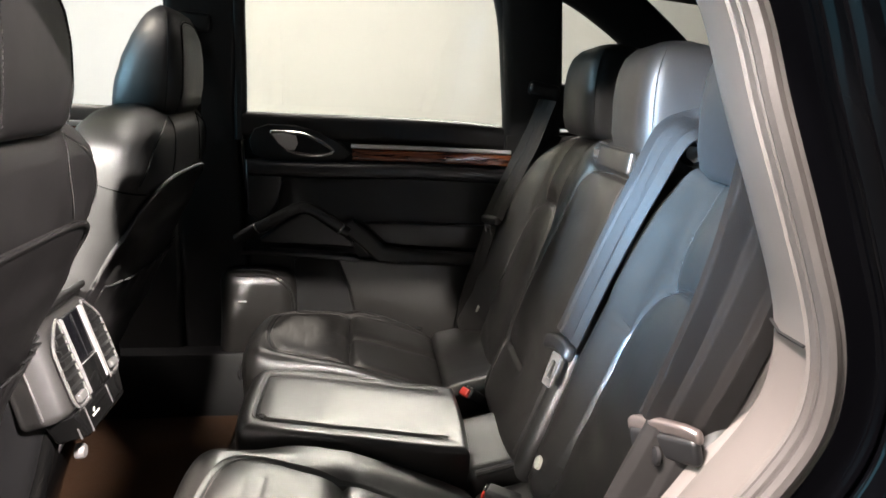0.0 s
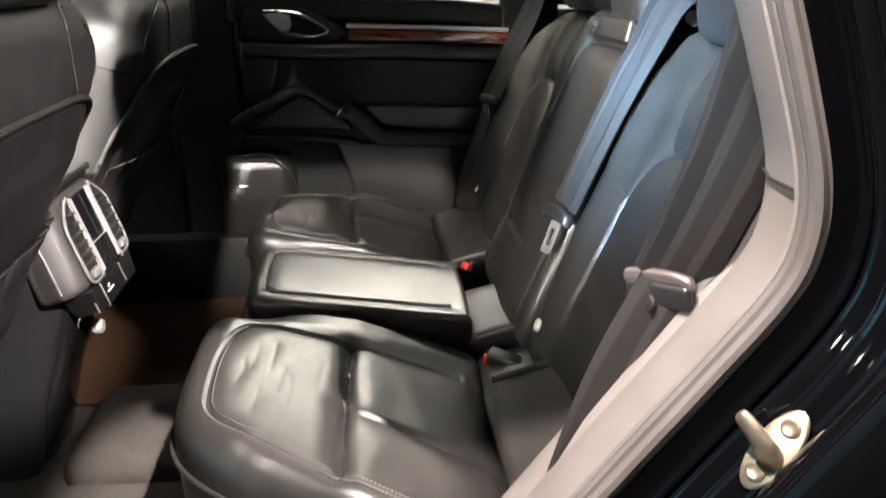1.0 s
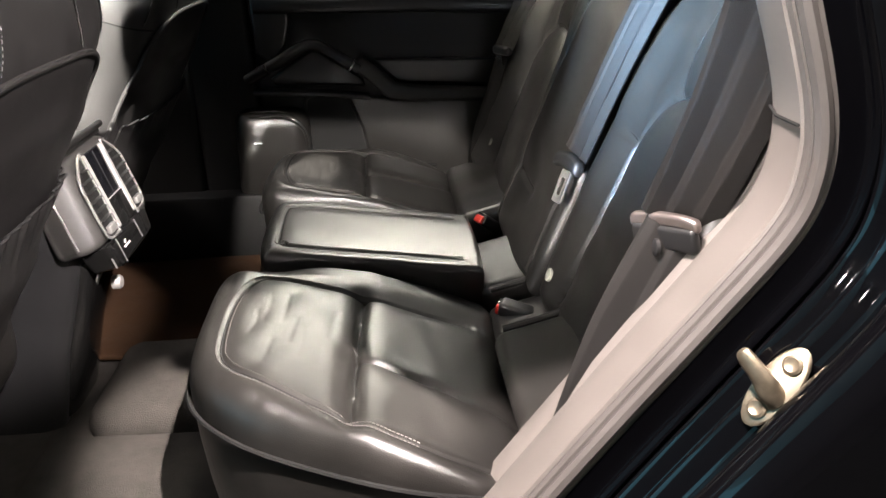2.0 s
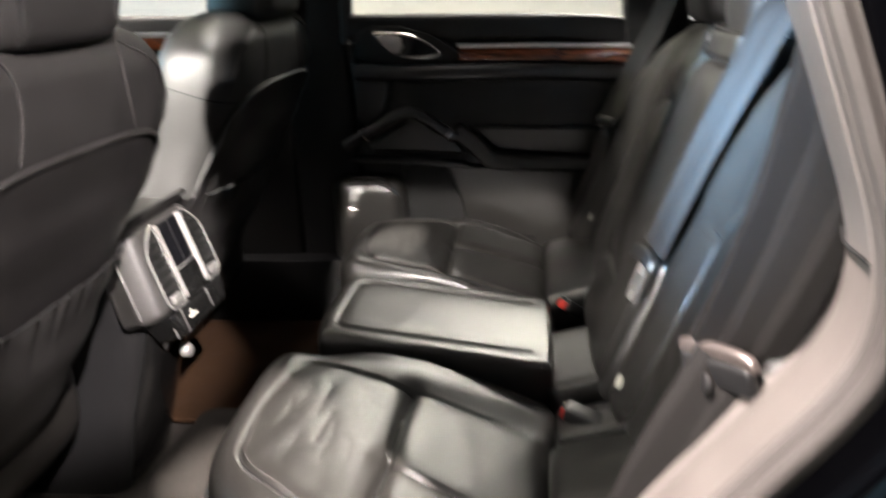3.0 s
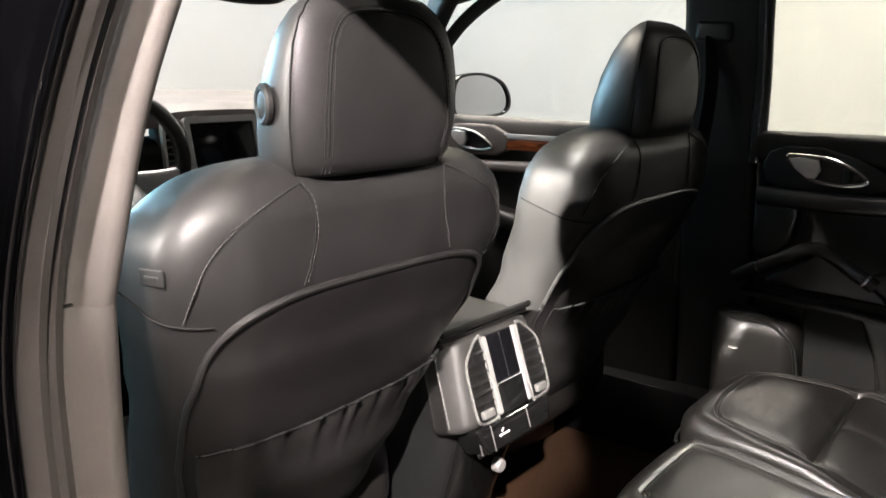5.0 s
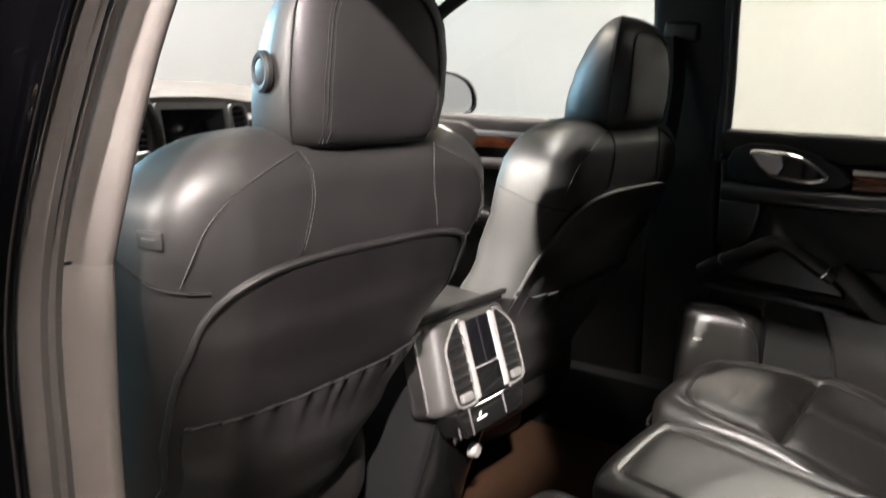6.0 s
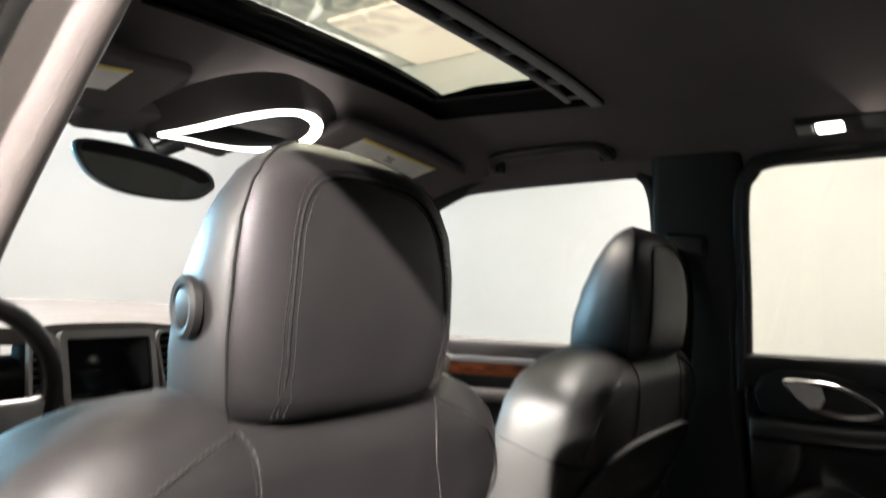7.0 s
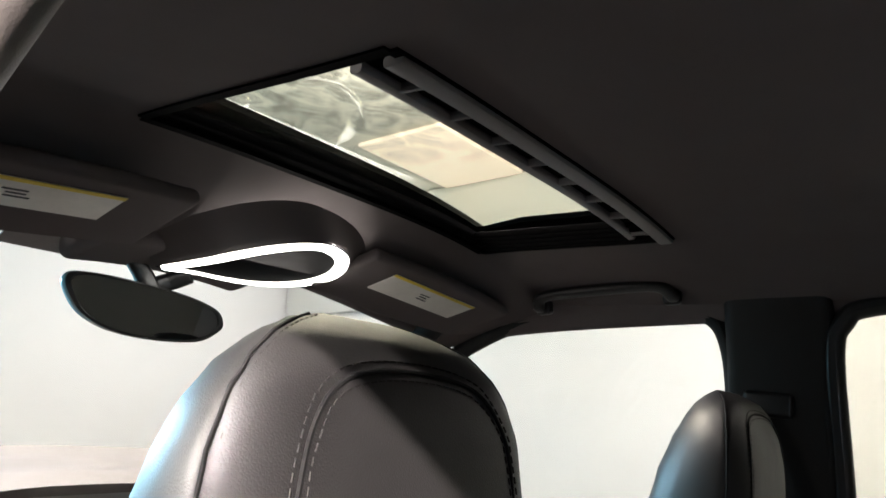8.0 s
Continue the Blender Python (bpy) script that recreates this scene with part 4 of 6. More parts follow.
def rear_cushion(s, label, top_z, edge_in, rim_in):
    """Bench cushion; s is -1 at the open door and 1 at the far door."""
    seat = thing("rear_seat_cushion", label, "seat cushion", group="rear bench cushions")

    def height(px, py):
        x = -s * px                               # the outline is written for the near side
        z = top_z - 0.175 * np.maximum(0.0, -0.10 - py)
        z = z - 0.20 * np.maximum(0.0, -0.30 - py)
        back = step(-py, 0.14, 0.36)
        inner, outer_ = step(x, -0.225, -0.175), step(-x, 0.50 + 0.30 * (-py - 0.10), 0.56 + 0.30 * (-py - 0.10))
        z = z + 0.014 * outer_ * back - 0.010 * back * (1 - inner) * (1 - outer_)
        z = z - 0.03 * step(x, -0.20, -0.14) * step(-py, 0.25, 0.05)
        return z + 0.0006 * np.sin(x * 31 + 2 * np.sin(py * 40)) * np.sin(py * 37 + x * 11)
    edge = [(-0.151, -0.12), (-0.175, -0.068), (-0.25, -0.045), (-0.40, -0.047), (-0.485, -0.070), (-0.555, -0.140), (-0.605, -0.24), (-0.640, -0.35), (-0.655, -0.46), (-0.62, -0.515), (-0.40, -0.518), (-0.19, -0.512), (-0.153, -0.46), (-0.150, -0.30)]
    grooves = [(RIM, 0.0034, 0.0036), ([(-0.211, -0.288), (-0.40, -0.281), (-0.572, -0.277)], 0.011, 0.005), ([(-0.41, -0.285), (-0.44, -0.38), (-0.475, -0.50)], 0.007, 0.005)]
    set_back = 0.015 if s > 0 else 0.0            # the far cushion sits a little deeper
    for i in range(9):                            # creases pressed into the front pad
        cx, cy, run = -0.36 + 0.075 * math.sin(i * 2.4), -0.135 - 0.014 * i, 0.03 + 0.02 * math.sin(i * 1.7) ** 2
        grooves.append(([(cx - run, cy + 0.003), (cx, cy - 0.002 * math.cos(i)), (cx + run, cy + 0.004 * math.sin(i * 3))], 0.0006 + 0.0003 * math.sin(i * 5.0), 0.0022))
    def eased(pts, d):
        return [(a + d * max(0.0, (a + 0.33) / 0.15), b) for a, b in pts]
    edge = eased(edge, edge_in)
    flip = lambda p: [(a, b - set_back * (1 if b > -0.25 else 0.3)) for a, b in mirrored(p if p is edge else eased(p, rim_in), s)]
    u = Upholstery(flip(edge), height, [(flip(l), d, w) for l, d, w in grooves], lambda px, py: 0.018 + 0.036 * step(s * px, 0.17, 0.30) + 0.02 * step(py, -0.22, -0.10) * step(-s * px, -0.30, -0.17), 0.215, 0.07)
    cover = part("cover", u.skin(), LEATHER, seat, sharp=60)
    for off in (-0.0065, 0.0065):
        part("stitching", stitches(u.line(flip(RIM[1:-1]), 0.0008, 10, off), 0.0055, 0.0010), THREAD, cover)
    for line in ([(-0.211, -0.288), (-0.40, -0.281), (-0.572, -0.277)], [(-0.41, -0.285), (-0.44, -0.38), (-0.475, -0.50)], RIM):
        part("seam", tube(u.line(flip(line), 0.0003, 10), 0.0012, 6), SEAM, cover)
    low = [(-0.20, -0.053), (-0.25, -0.041), (-0.40, -0.043), (-0.489, -0.066), (-0.559, -0.137), (-0.609, -0.24), (-0.644, -0.35), (-0.657, -0.46)]
    part("piping", tube(spline([(-s * a, b - set_back, top_z - 0.074 + 0.10 * (b + 0.10)) for a, b in low], 8), 0.0034, 6), SEAM, seat)
    return seat


rear_cushion(-1, "black leather rear seat cushion with creased pad near the open door", 0.708, 0.015, -0.020)
rear_cushion(1, "black leather rear seat cushion beside the far door", 0.732, -0.018, -0.028)

middle = thing("rear_seat_cushion", "flat black leather middle seat cushion with a stitched border", "seat cushion", pose(0.018, 0, 0.026), group="rear bench cushions")
mid_rim = [(-0.104, -0.47), (-0.104, -0.18), (-0.094, -0.148), (-0.08, -0.136), (0.08, -0.136), (0.094, -0.148), (0.104, -0.18), (0.104, -0.47)]
u = Upholstery([(-0.142, -0.145), (-0.12, -0.107), (0.0, -0.100), (0.12, -0.107), (0.142, -0.145), (0.142, -0.30), (0.142, -0.48), (0.11, -0.505), (-0.11, -0.505), (-0.142, -0.48), (-0.142, -0.30)],
               lambda px, py: 0.689 - 0.140 * np.maximum(0.0, -0.10 - py) + 0.003 * np.cos(px * 12) + 0.0004 * np.sin(px * 30 + 3 * np.sin(py * 25)) * np.sin(py * 31), [(mid_rim, 0.0030, 0.0032)], lambda px, py: 0.012 + 0.018 * step(py, -0.20, -0.13), 0.22, 0.06)
cover = part("cover", u.skin(), LEATHER, middle, sharp=60)
for off in (-0.006, 0.006):
    part("stitching", stitches(u.line(mid_rim, 0.0008, 8, off), 0.0055, 0.0010), THREAD, cover)
part("seam", tube(u.line(mid_rim, 0.0003), 0.0012, 6), SEAM, cover)

# leather wells with the belt buckles behind the cushions
well = thing("buckle_well", "black leather valance behind the bench with belt buckles", "seat trim")
for x0, x1 in ((-0.63, -0.29), (-0.135, 0.060), (0.20, 0.63)):
    part("well_pad", rbox((x1 - x0, 0.15, 0.08), 0.024, 6, 4, lambda v: v + Vector((0, 0, 0.006 * math.sin(v.x * 24))), pose((x0 + x1) / 2, -0.572, 0.606, -14)), LEATHER, well)
part("well_cup", rbox((0.13, 0.13, 0.05), 0.018, 4, 3, m=pose(-0.212, -0.572, 0.585, -14)), LEATHER, well)
for x in (-0.285, -0.140):
    part("well_edge", tube(spline([(x, -0.512, 0.622), (x, -0.56, 0.634), (x, -0.62, 0.652)], 6), 0.006, 8), LEATHER, well)


def buckle(x, y, z, rz, rx, label):
    b = thing("belt_buckle", label, "belt buckle", pose(x, y, z, rx, 0, rz) @ Matrix.Scale(0.85, 4), group="belt buckles")
    part("housing", rbox((0.040, 0.030, 0.08), 0.008, 3, 3, m=pose(0, 0, -0.012)), HARD, b)
    part("release_button", rbox((0.030, 0.021, 0.016), 0.004, 2, 3, m=pose(0, 0.004, 0.026)), RED, b, "red release button")
    part("slot", rbox((0.026, 0.004, 0.006), 0.001, 1, 1, m=pose(0, -0.011, 0.0285)), GLOSS, b)
    return b


buckle(0.166, -0.548, 0.634, 28, -52, "black belt buckle with a bright red button")
buckle(0.046, -0.512, 0.618, 6, -62, "black belt buckle with a red button, sunk in leather")
buckle(-0.190, -0.545, 0.606, -25, -80, "black belt buckle lying in the seat well")

# backrest: built upright, then leaned back
LEAN = pose(0, -0.605, 0.645, 21, 0, 0)


def backrest(s, label):
    """Outer backrest; s is -1 at the open door and 1 at the far door."""
    b = thing("rear_bench_back", label, "seat backrest", LEAN, group="rear backrests")
    flip = lambda p: mirrored(p, s)

    def height(px, pz):
        x = -s * px
        top = step(pz, 0.34, 0.56)
        outer_ = step(-x, 0.50, 0.60) * (1 - 0.75 * top)
        inner = step(x, -0.29, -0.21) * (1 - 0.9 * top)
        lumbar = np.exp(-(((x + 0.395) / 0.10) ** 2)) * step(pz, 0.0, 0.12) * (1 - step(pz, 0.28, 0.40))
        h = 0.004 + 0.042 * outer_ + 0.018 * inner + 0.014 * lumbar - 0.020 * step(pz, 0.45, 0.58)
        return h + 0.0016 * np.sin(x * 27 + 3 * np.sin(pz * 19)) * np.sin(pz * 33 + 9 * x)
    w = -0.172 if s < 0 else -0.228
    edge = [(w, 0.02), (w, 0.30), (w - 0.002, 0.48), (w - 0.010, 0.548), (-0.24, 0.572), (-0.49, 0.566), (-0.572, 0.535), (-0.612, 0.46), (-0.632, 0.30), (-0.638, 0.02), (-0.60, -0.03), (-0.40, -0.035), (w - 0.04, -0.03)]
    arch = [(-0.262, -0.02), (-0.278, 0.14), (-0.288, 0.28), (-0.303, 0.34), (-0.340, 0.382), (-0.395, 0.393), (-0.450, 0.382), (-0.487, 0.34), (-0.502, 0.28), (-0.510, 0.14), (-0.515, -0.02)]
    rises = [[(-0.340, 0.382), (-0.338, 0.46), (-0.325, 0.56)], [(-0.450, 0.382), (-0.452, 0.46), (-0.465, 0.56)], [(-0.288, 0.295), (-0.26, 0.305), (w - 0.005, 0.325)]]
    u = Upholstery(flip(edge), height, [(flip(arch), 0.0085, 0.005)] + [(flip(l), 0.004, 0.004) for l in rises], 0.045, 0.12, 0.04, "y")
    cover = part("cover", u.skin(), LEATHER, b, sharp=60)
    for l in [arch] + rises:
        part("seam", tube(u.line(flip(l), 0.0003), 0.0012, 6, up=(0, 1, 0)), SEAM, cover)
    for l in rises[:2] + [arch]:
        part("stitching", stitches(u.line(flip(l), 0.0006, 8, 0.006), 0.007, 0.0006), HEAD_THREAD, cover)
    return b


backrest(-1, "black leather rear backrest with bolsters near the open door")
backrest(1, "black leather rear backrest beside the far door")
mid_back = thing("rear_bench_back", "narrow black leather middle backrest that folds down as an armrest", "seat backrest", LEAN, group="rear backrests")
sides = [[(0.026 + q * x, z) for x, z in ((0.160, -0.02), (0.162, 0.15), (0.155, 0.28), (0.120, 0.44), (0.102, 0.50))] for q in (-1, 1)]
slot = [(-0.096, 0.497), (-0.04, 0.501), (0.06, 0.501), (0.118, 0.497)]
low_cuts = [[(0.222, 0.112), (0.15, 0.108), (0.080, 0.106), (0.012, 0.105)]]
u = Upholstery([(-0.167, 0.0), (-0.166, 0.30), (-0.158, 0.48), (-0.135, 0.545), (-0.05, 0.566), (0.10, 0.566), (0.182, 0.545), (0.208, 0.48), (0.221, 0.30), (0.223, 0.0), (0.17, -0.03), (-0.12, -0.03)],
               lambda px, pz: 0.030 + 0.006 * np.cos((px - 0.026) * 8) - 0.012 * step(pz, 0.51, 0.522) * (np.abs(px - 0.015) < 0.11) + 0.0014 * np.sin(px * 40 + 3 * np.sin(pz * 19)) * np.sin(pz * 30),
               [(l, 0.005, 0.004) for l in sides] + [(slot, 0.014, 0.005)] + [(l, 0.008, 0.005) for l in low_cuts], 0.030, 0.11, 0.03, "y")
cover = part("cover", u.skin(), LEATHER, mid_back, sharp=60)
for l in sides + low_cuts:
    part("seam", tube(u.line(l, 0.0003), 0.0012, 6, up=(0, 1, 0)), SEAM, cover)
for l, o in zip(sides, (0.006, -0.006)):
    part("stitching", stitches(u.line(l, 0.0006, 8, -o), 0.007, 0.0007), THREAD, cover)
part("pull_slot", tube(u.line(slot, -0.002), 0.0035, 6, up=(0, 1, 0)), SEAM, mid_back)
part("pull_strap", rbox((0.175, 0.012, 0.038), 0.005, (8, 1, 3), 3, lambda v: v + Vector((0, -0.008 * (v.x / 0.08) ** 2, 0)), pose(0.012, 0.034, 0.526, -10)), LEATHER, mid_back, "leather pull flap")


def anchor_button(x, z):
    b = thing("anchor_button", "round cream child seat marker button on the backrest", "button", LEAN @ pose(x, 0.018, z, 90, 0, 0), group="cream buttons")
    part("disc", loft([[(r * math.cos(radians(a)), r * math.sin(radians(a)), h) for a in range(0, 360, 20)] for r, h in ((0.0115, 0.0), (0.0115, -0.003), (0.0105, -0.0045), (0.004, -0.005))]), CREAM, b)


anchor_button(-0.225, 0.036)
anchor_button(0.550, 0.062)


def rear_headrest(x, w, label, dy=0.016, dz=0.0):
    h = thing("rear_headrest", label, "headrest", pose(x, dy, dz), group="rear headrests")
    s = Shell([(1.145, w * 0.80), (1.150, w * 0.91), (1.160, w * 0.97), (1.19, w), (1.25, w), (1.29, w * 0.97), (1.315, w * 0.91), (1.332, w * 0.81), (1.344, w * 0.64), (1.351, w * 0.36)],
              [(1.145, -0.905), (1.16, -0.928), (1.20, -0.938), (1.28, -0.945), (1.32, -0.940), (1.340, -0.925), (1.351, -0.895)],
              [(1.145, -0.832), (1.150, -0.812), (1.162, -0.800), (1.19, -0.794), (1.25, -0.793), (1.29, -0.797), (1.318, -0.806), (1.336, -0.822), (1.351, -0.858)], 5.5)
    zs = [1.145, 1.147, 1.150, 1.155, 1.162, 1.172, 1.19, 1.21, 1.23, 1.25, 1.27, 1.285, 1.30, 1.312, 1.322, 1.331, 1.338, 1.344, 1.348, 1.351]
    pad_ = part("pad", s.skin(zs, 48), LEATHER_BACK, h)
    for q in (-1, 1):
        line = [s.at_angle(90 + q * 52, z, 0.0008) for z in spread(1.158, 1.338, 16)]
        part("seam", tube(line, 0.0011, 6, up=(0, 1, 0)), SEAM, pad_)
        part("stitching", stitches([p + Vector((-q * 0.004, 0.001, 0)) for p in line], 0.006, 0.0006), THREAD, pad_)
        part("post", tube([(q * 0.045, -0.87, 1.09), (q * 0.045, -0.87, 1.155)], 0.006, 8, up=(0, 1, 0)), CHROME, h)


rear_headrest(-0.395, 0.118, "large black leather rear headrest near the open door")
rear_headrest(0.005, 0.098, "black leather middle rear headrest")
rear_headrest(0.395, 0.118, "large black leather rear headrest beside the far door", 0.006, 0.013)

bm = rbox((1.25, 0.30, 0.03), 0.012, (6, 3, 1), 2, m=pose(0, -1.06, 1.06))
tagged(part("parcel_shelf", bm, SOFT), "dark luggage cover behind the rear backrests", "luggage cover")


# ---------------------------------------------------------------- belts
def ribbon(pts, w, normal, pleats=0, k=10, w_end=None, folds=3.0):
    """Webbing along a line, gathered into lengthwise folds where it is pleated."""
    path = spline(pts, k)
    n = len(path)
    cols = 41 if pleats else 7
    rings = []
    for i, p in enumerate(path):
        f = i / (n - 1)
        width = w + ((w_end or w) - w) * min(1.0, f / 0.75)
        a, b = path[max(0, i - 1)], path[min(n - 1, i + 1)]
        t = (b - a).normalized()
        side = t.cross(Vector(normal)).normalized()
        nn = side.cross(t).normalized()

        def lift(u):
            ph = (u * 0.5 + 0.5) * folds + 0.10 * math.sin(5 * f + 2 * u)
            saw = ph % 1.0
            tri = saw / 0.72 if saw < 0.72 else (1 - saw) / 0.28
            return pleats * 0.011 * tri * (0.75 + 0.25 * math.sin(3 * f + 9 * int(ph)))
        us = [j / (cols - 1) * 2 - 1 for j in range(cols)]
        rings.append([p + side * (u * width / 2) + nn * (lift(u) + 0.0008) for u in us] + [p + side * (u * width / 2) + nn * (lift(u) - 0.0008) for u in reversed(us)])
    return loft(rings)


def on_back(x, out, z):
    """A point over the leaned backrest."""
    return LEAN @ Vector((x, out, z))


near_belt = thing("seat_belt", "black pleated seat belt with a chrome tongue by the open door", "seat belt", group="seat belts")
part("webbing", ribbon([(-0.672, -0.715, 1.33), (-0.660, -0.705, 1.18), (-0.632, -0.688, 1.05), (-0.600, -0.655, 0.918)], 0.085, (-0.85, 0.42, 0.20), 0.8, folds=3.0), BELT, near_belt)
part("webbing", ribbon([(-0.605, -0.655, 0.916), (-0.620, -0.595, 0.80), (-0.650, -0.545, 0.68), (-0.665, -0.52, 0.60)], 0.070, (-0.85, 0.42, 0.20), 0.5, folds=2.0), BELT, near_belt)
tongue = part("tongue", rbox((0.090, 0.012, 0.015), 0.005, (6, 1, 1), 3, lambda v: v + Vector((0, 0, -0.006 * (v.x / 0.045) ** 4)), pose(-0.600, -0.640, 0.924, -10, 9, 34)), TONGUE, near_belt, "brownish metal tongue bar")
part("tongue_cover", rbox((0.084, 0.014, 0.030), 0.006, (4, 1, 2), 3, m=pose(-0.602, -0.643, 0.903, -10, 9, 34)), HARD, near_belt, "black plastic tongue cover")
part("stop_button", loft([[(-0.606 + r * math.cos(radians(a)), -0.634 + h, 0.893 + r * math.sin(radians(a))) for a in range(0, 360, 24)] for r, h in ((0.010, 0), (0.010, 0.004), (0.006, 0.006))]), HARD, near_belt)

mid_belt = thing("seat_belt", "black seat belt in folds over the middle backrest, chrome tongue", "seat belt", group="seat belts")
part("webbing", ribbon([on_back(*p) for p in ((-0.200, -0.075, 0.580), (-0.205, -0.020, 0.610), (-0.210, 0.030, 0.590), (-0.206, 0.040, 0.50), (-0.192, 0.044, 0.355), (-0.180, 0.044, 0.235))], 0.110, (-0.25, 0.85, 0.45), 1.0, w_end=0.074, folds=4.0, k=14), BELT, mid_belt)
part("webbing", ribbon([on_back(*p) for p in ((-0.185, -0.075, 0.585), (-0.190, -0.020, 0.617), (-0.195, 0.036, 0.592), (-0.192, 0.046, 0.50), (-0.182, 0.050, 0.355), (-0.176, 0.050, 0.237))], 0.060, (-0.25, 0.85, 0.45), 0.8, w_end=0.050, folds=2.0, k=14), BELT, mid_belt)
part("tongue_cover", rbox((0.092, 0.020, 0.026), 0.009, (6, 2, 2), 3, lambda v: v + Vector((0, 0, -0.008 * (v.x / 0.045) ** 2))), HARD, mid_belt, "black plastic tongue cover").matrix_world = LEAN @ pose(-0.178, 0.050, 0.220, 0, 6, 8)
tongue = part("tongue", ring_plate(rrect(0.028, 0.056, 0.004), rrect(0.012, 0.030, 0.003), 0.003, "y"), CHROME, mid_belt, "chrome belt tongue with a slot")
tongue.matrix_world = LEAN @ pose(-0.184, 0.046, 0.176, 0, 6, 14)

far_belt = thing("seat_belt", "black seat belt hanging beside the far backrest with its tongue", "seat belt", group="seat belts")
part("webbing", ribbon([(0.665, -0.795, 1.235), (0.650, -0.755, 1.14), (0.628, -0.70, 1.03), (0.600, -0.650, 0.935)], 0.075, (-0.45, 0.85, 0.3), 0.9, folds=3.0), BELT, far_belt)
part("webbing", ribbon([(0.600, -0.650, 0.935), (0.600, -0.62, 0.83), (0.595, -0.585, 0.72), (0.590, -0.565, 0.60)], 0.052, (-0.45, 0.85, 0.3), 0.3, folds=1.0), BELT, far_belt)
part("tongue_cover", rbox((0.066, 0.020, 0.022), 0.008, 3, 3, m=pose(0.600, -0.645, 0.932, -12, 0, 28)), HARD, far_belt)
tongue = part("tongue", ring_plate(rrect(0.024, 0.036, 0.004), rrect(0.012, 0.016, 0.003), 0.003, "y"), CHROME, far_belt, "chrome belt tongue")
tongue.matrix_world = pose(0.597, -0.640, 0.905, -12, 0, 28)
part("belt_guide", rbox((0.03, 0.085, 0.040), 0.014, (1, 4, 2), 3, m=pose(0.694, -0.790, 1.260, 12)), HARD, far_belt, "black upper belt guide")


# ---------------------------------------------------------------- far doors
def door_base(y0, y1, name, label):
    d = thing(name, label, "car door", kind="structure")
    x = 0.735
    part("panel", rbox((0.05, y1 - y0, 0.72), 0.02, (1, 12, 10), 3, lambda v: v + Vector((0.022 * max(0.0, v.z / 0.36) ** 2, 0, 0)), pose(x + 0.025, (y0 + y1) / 2, 0.80)), SOFT, d, "black soft door panel")
    return d


rear_door = door_base(-0.72, 0.0, "door_1", "closed black far rear door with wood and chrome trim")
# window ledge, falling to the rear
part("ledge", sweep(spline([(0.752, 0.0, 1.158), (0.750, -0.3, 1.150), (0.750, -0.55, 1.140), (0.755, -0.72, 1.125)], 8), rrect(0.055, 0.070, 0.020, 4), (0, 0, 1)), SOFT, rear_door, "soft window ledge")
bezel = slab([(y, z) for y, z in [(-0.035, 1.150), (-0.02, 1.12), (-0.03, 1.085), (-0.07, 1.068), (-0.20, 1.062), (-0.262, 1.070), (-0.285, 1.088), (-0.262, 1.112), (-0.21, 1.140), (-0.14, 1.160), (-0.07, 1.162)]], 0.025, "x", 0.714, 0.004)
part("handle_bezel", bezel, SOFT, rear_door, "raised black handle surround")


def inner_handle(parent, y, z, x, k=1.0):
    """Chrome bezel with a pull lever in a dark scoop; y is its front end."""
    out = [(0.002, 0.023), (-0.018, 0.027), (-0.081, 0.021), (-0.123, 0.004), (-0.154, -0.018), (-0.148, -0.028), (-0.105, -0.033), (-0.048, -0.024), (-0.023, -0.006)]
    out = [(y + a * k, z + b * k) for a, b in out]
    cy, cz = sum(a for a, b in out) / len(out), sum(b for a, b in out) / len(out)
    line = spline([(x, a, b) for a, b in out], 6, True)
    handle = part("door_handle", tube(line, 0.0042 * k, 8, True, (1, 0, 0)), CHROME, parent, "chrome handle surround")
    part("scoop", slab([(p.y, p.z) for p in line[::2]], 0.004, "x", x + 0.001), GLOSS, handle)
    lever = [(-0.002, 0.021), (-0.03, 0.023), (-0.062, 0.018), (-0.067, -0.003), (-0.058, -0.020), (-0.040, -0.020), (-0.018, -0.003)]
    part("lever", slab([(y + a * k, z + b * k) for a, b in lever], -0.010, "x", x + 0.002, 0.003), ALU, handle, "satin metal pull lever")


inner_handle(rear_door, -0.082, 1.118, 0.690)
part("chrome_strip", sweep([(0.704, -0.285, 1.109), (0.703, -0.50, 1.104), (0.706, -0.71, 1.096)], rrect(0.006, 0.011, 0.0025, 2), (0, 0, 1)), ALU, rear_door, "bright aluminium strip")
part("wood_strip", sweep([(0.708, -0.288, 1.086), (0.707, -0.50, 1.081), (0.710, -0.71, 1.073)], rrect(0.014, 0.032, 0.006, 3), (0, 0, 1)), WOOD, rear_door, "dark polished wood strip")
part("shoulder", sweep(spline([(0.715, -0.02, 1.050), (0.705, -0.18, 1.045), (0.703, -0.45, 1.043), (0.708, -0.71, 1.030)], 8), rrect(0.05, 0.040, 0.016, 4), (0, 0, 1)), HARD, rear_door, "shiny shoulder of the door")
part("speaker_cover", slab([(-0.01, 1.07), (-0.01, 0.93), (-0.05, 0.90), (-0.09, 0.95), (-0.105, 1.01), (-0.095, 1.055), (-0.06, 1.072)], 0.03, "x", 0.708, 0.008), HARD, rear_door, "round-edged speaker cover")
part("marker_line", sweep([(0.6785, -0.205, 1.040), (0.6785, -0.245, 1.0395)], rrect(0.003, 0.003, 0.001, 1), (0, 0, 1)), THREAD, rear_door)
part("marker_line", sweep([(0.6795, -0.318, 1.055), (0.6785, -0.326, 1.040)], rrect(0.003, 0.002, 0.0008, 1), (1, 0, 0)), THREAD, rear_door)
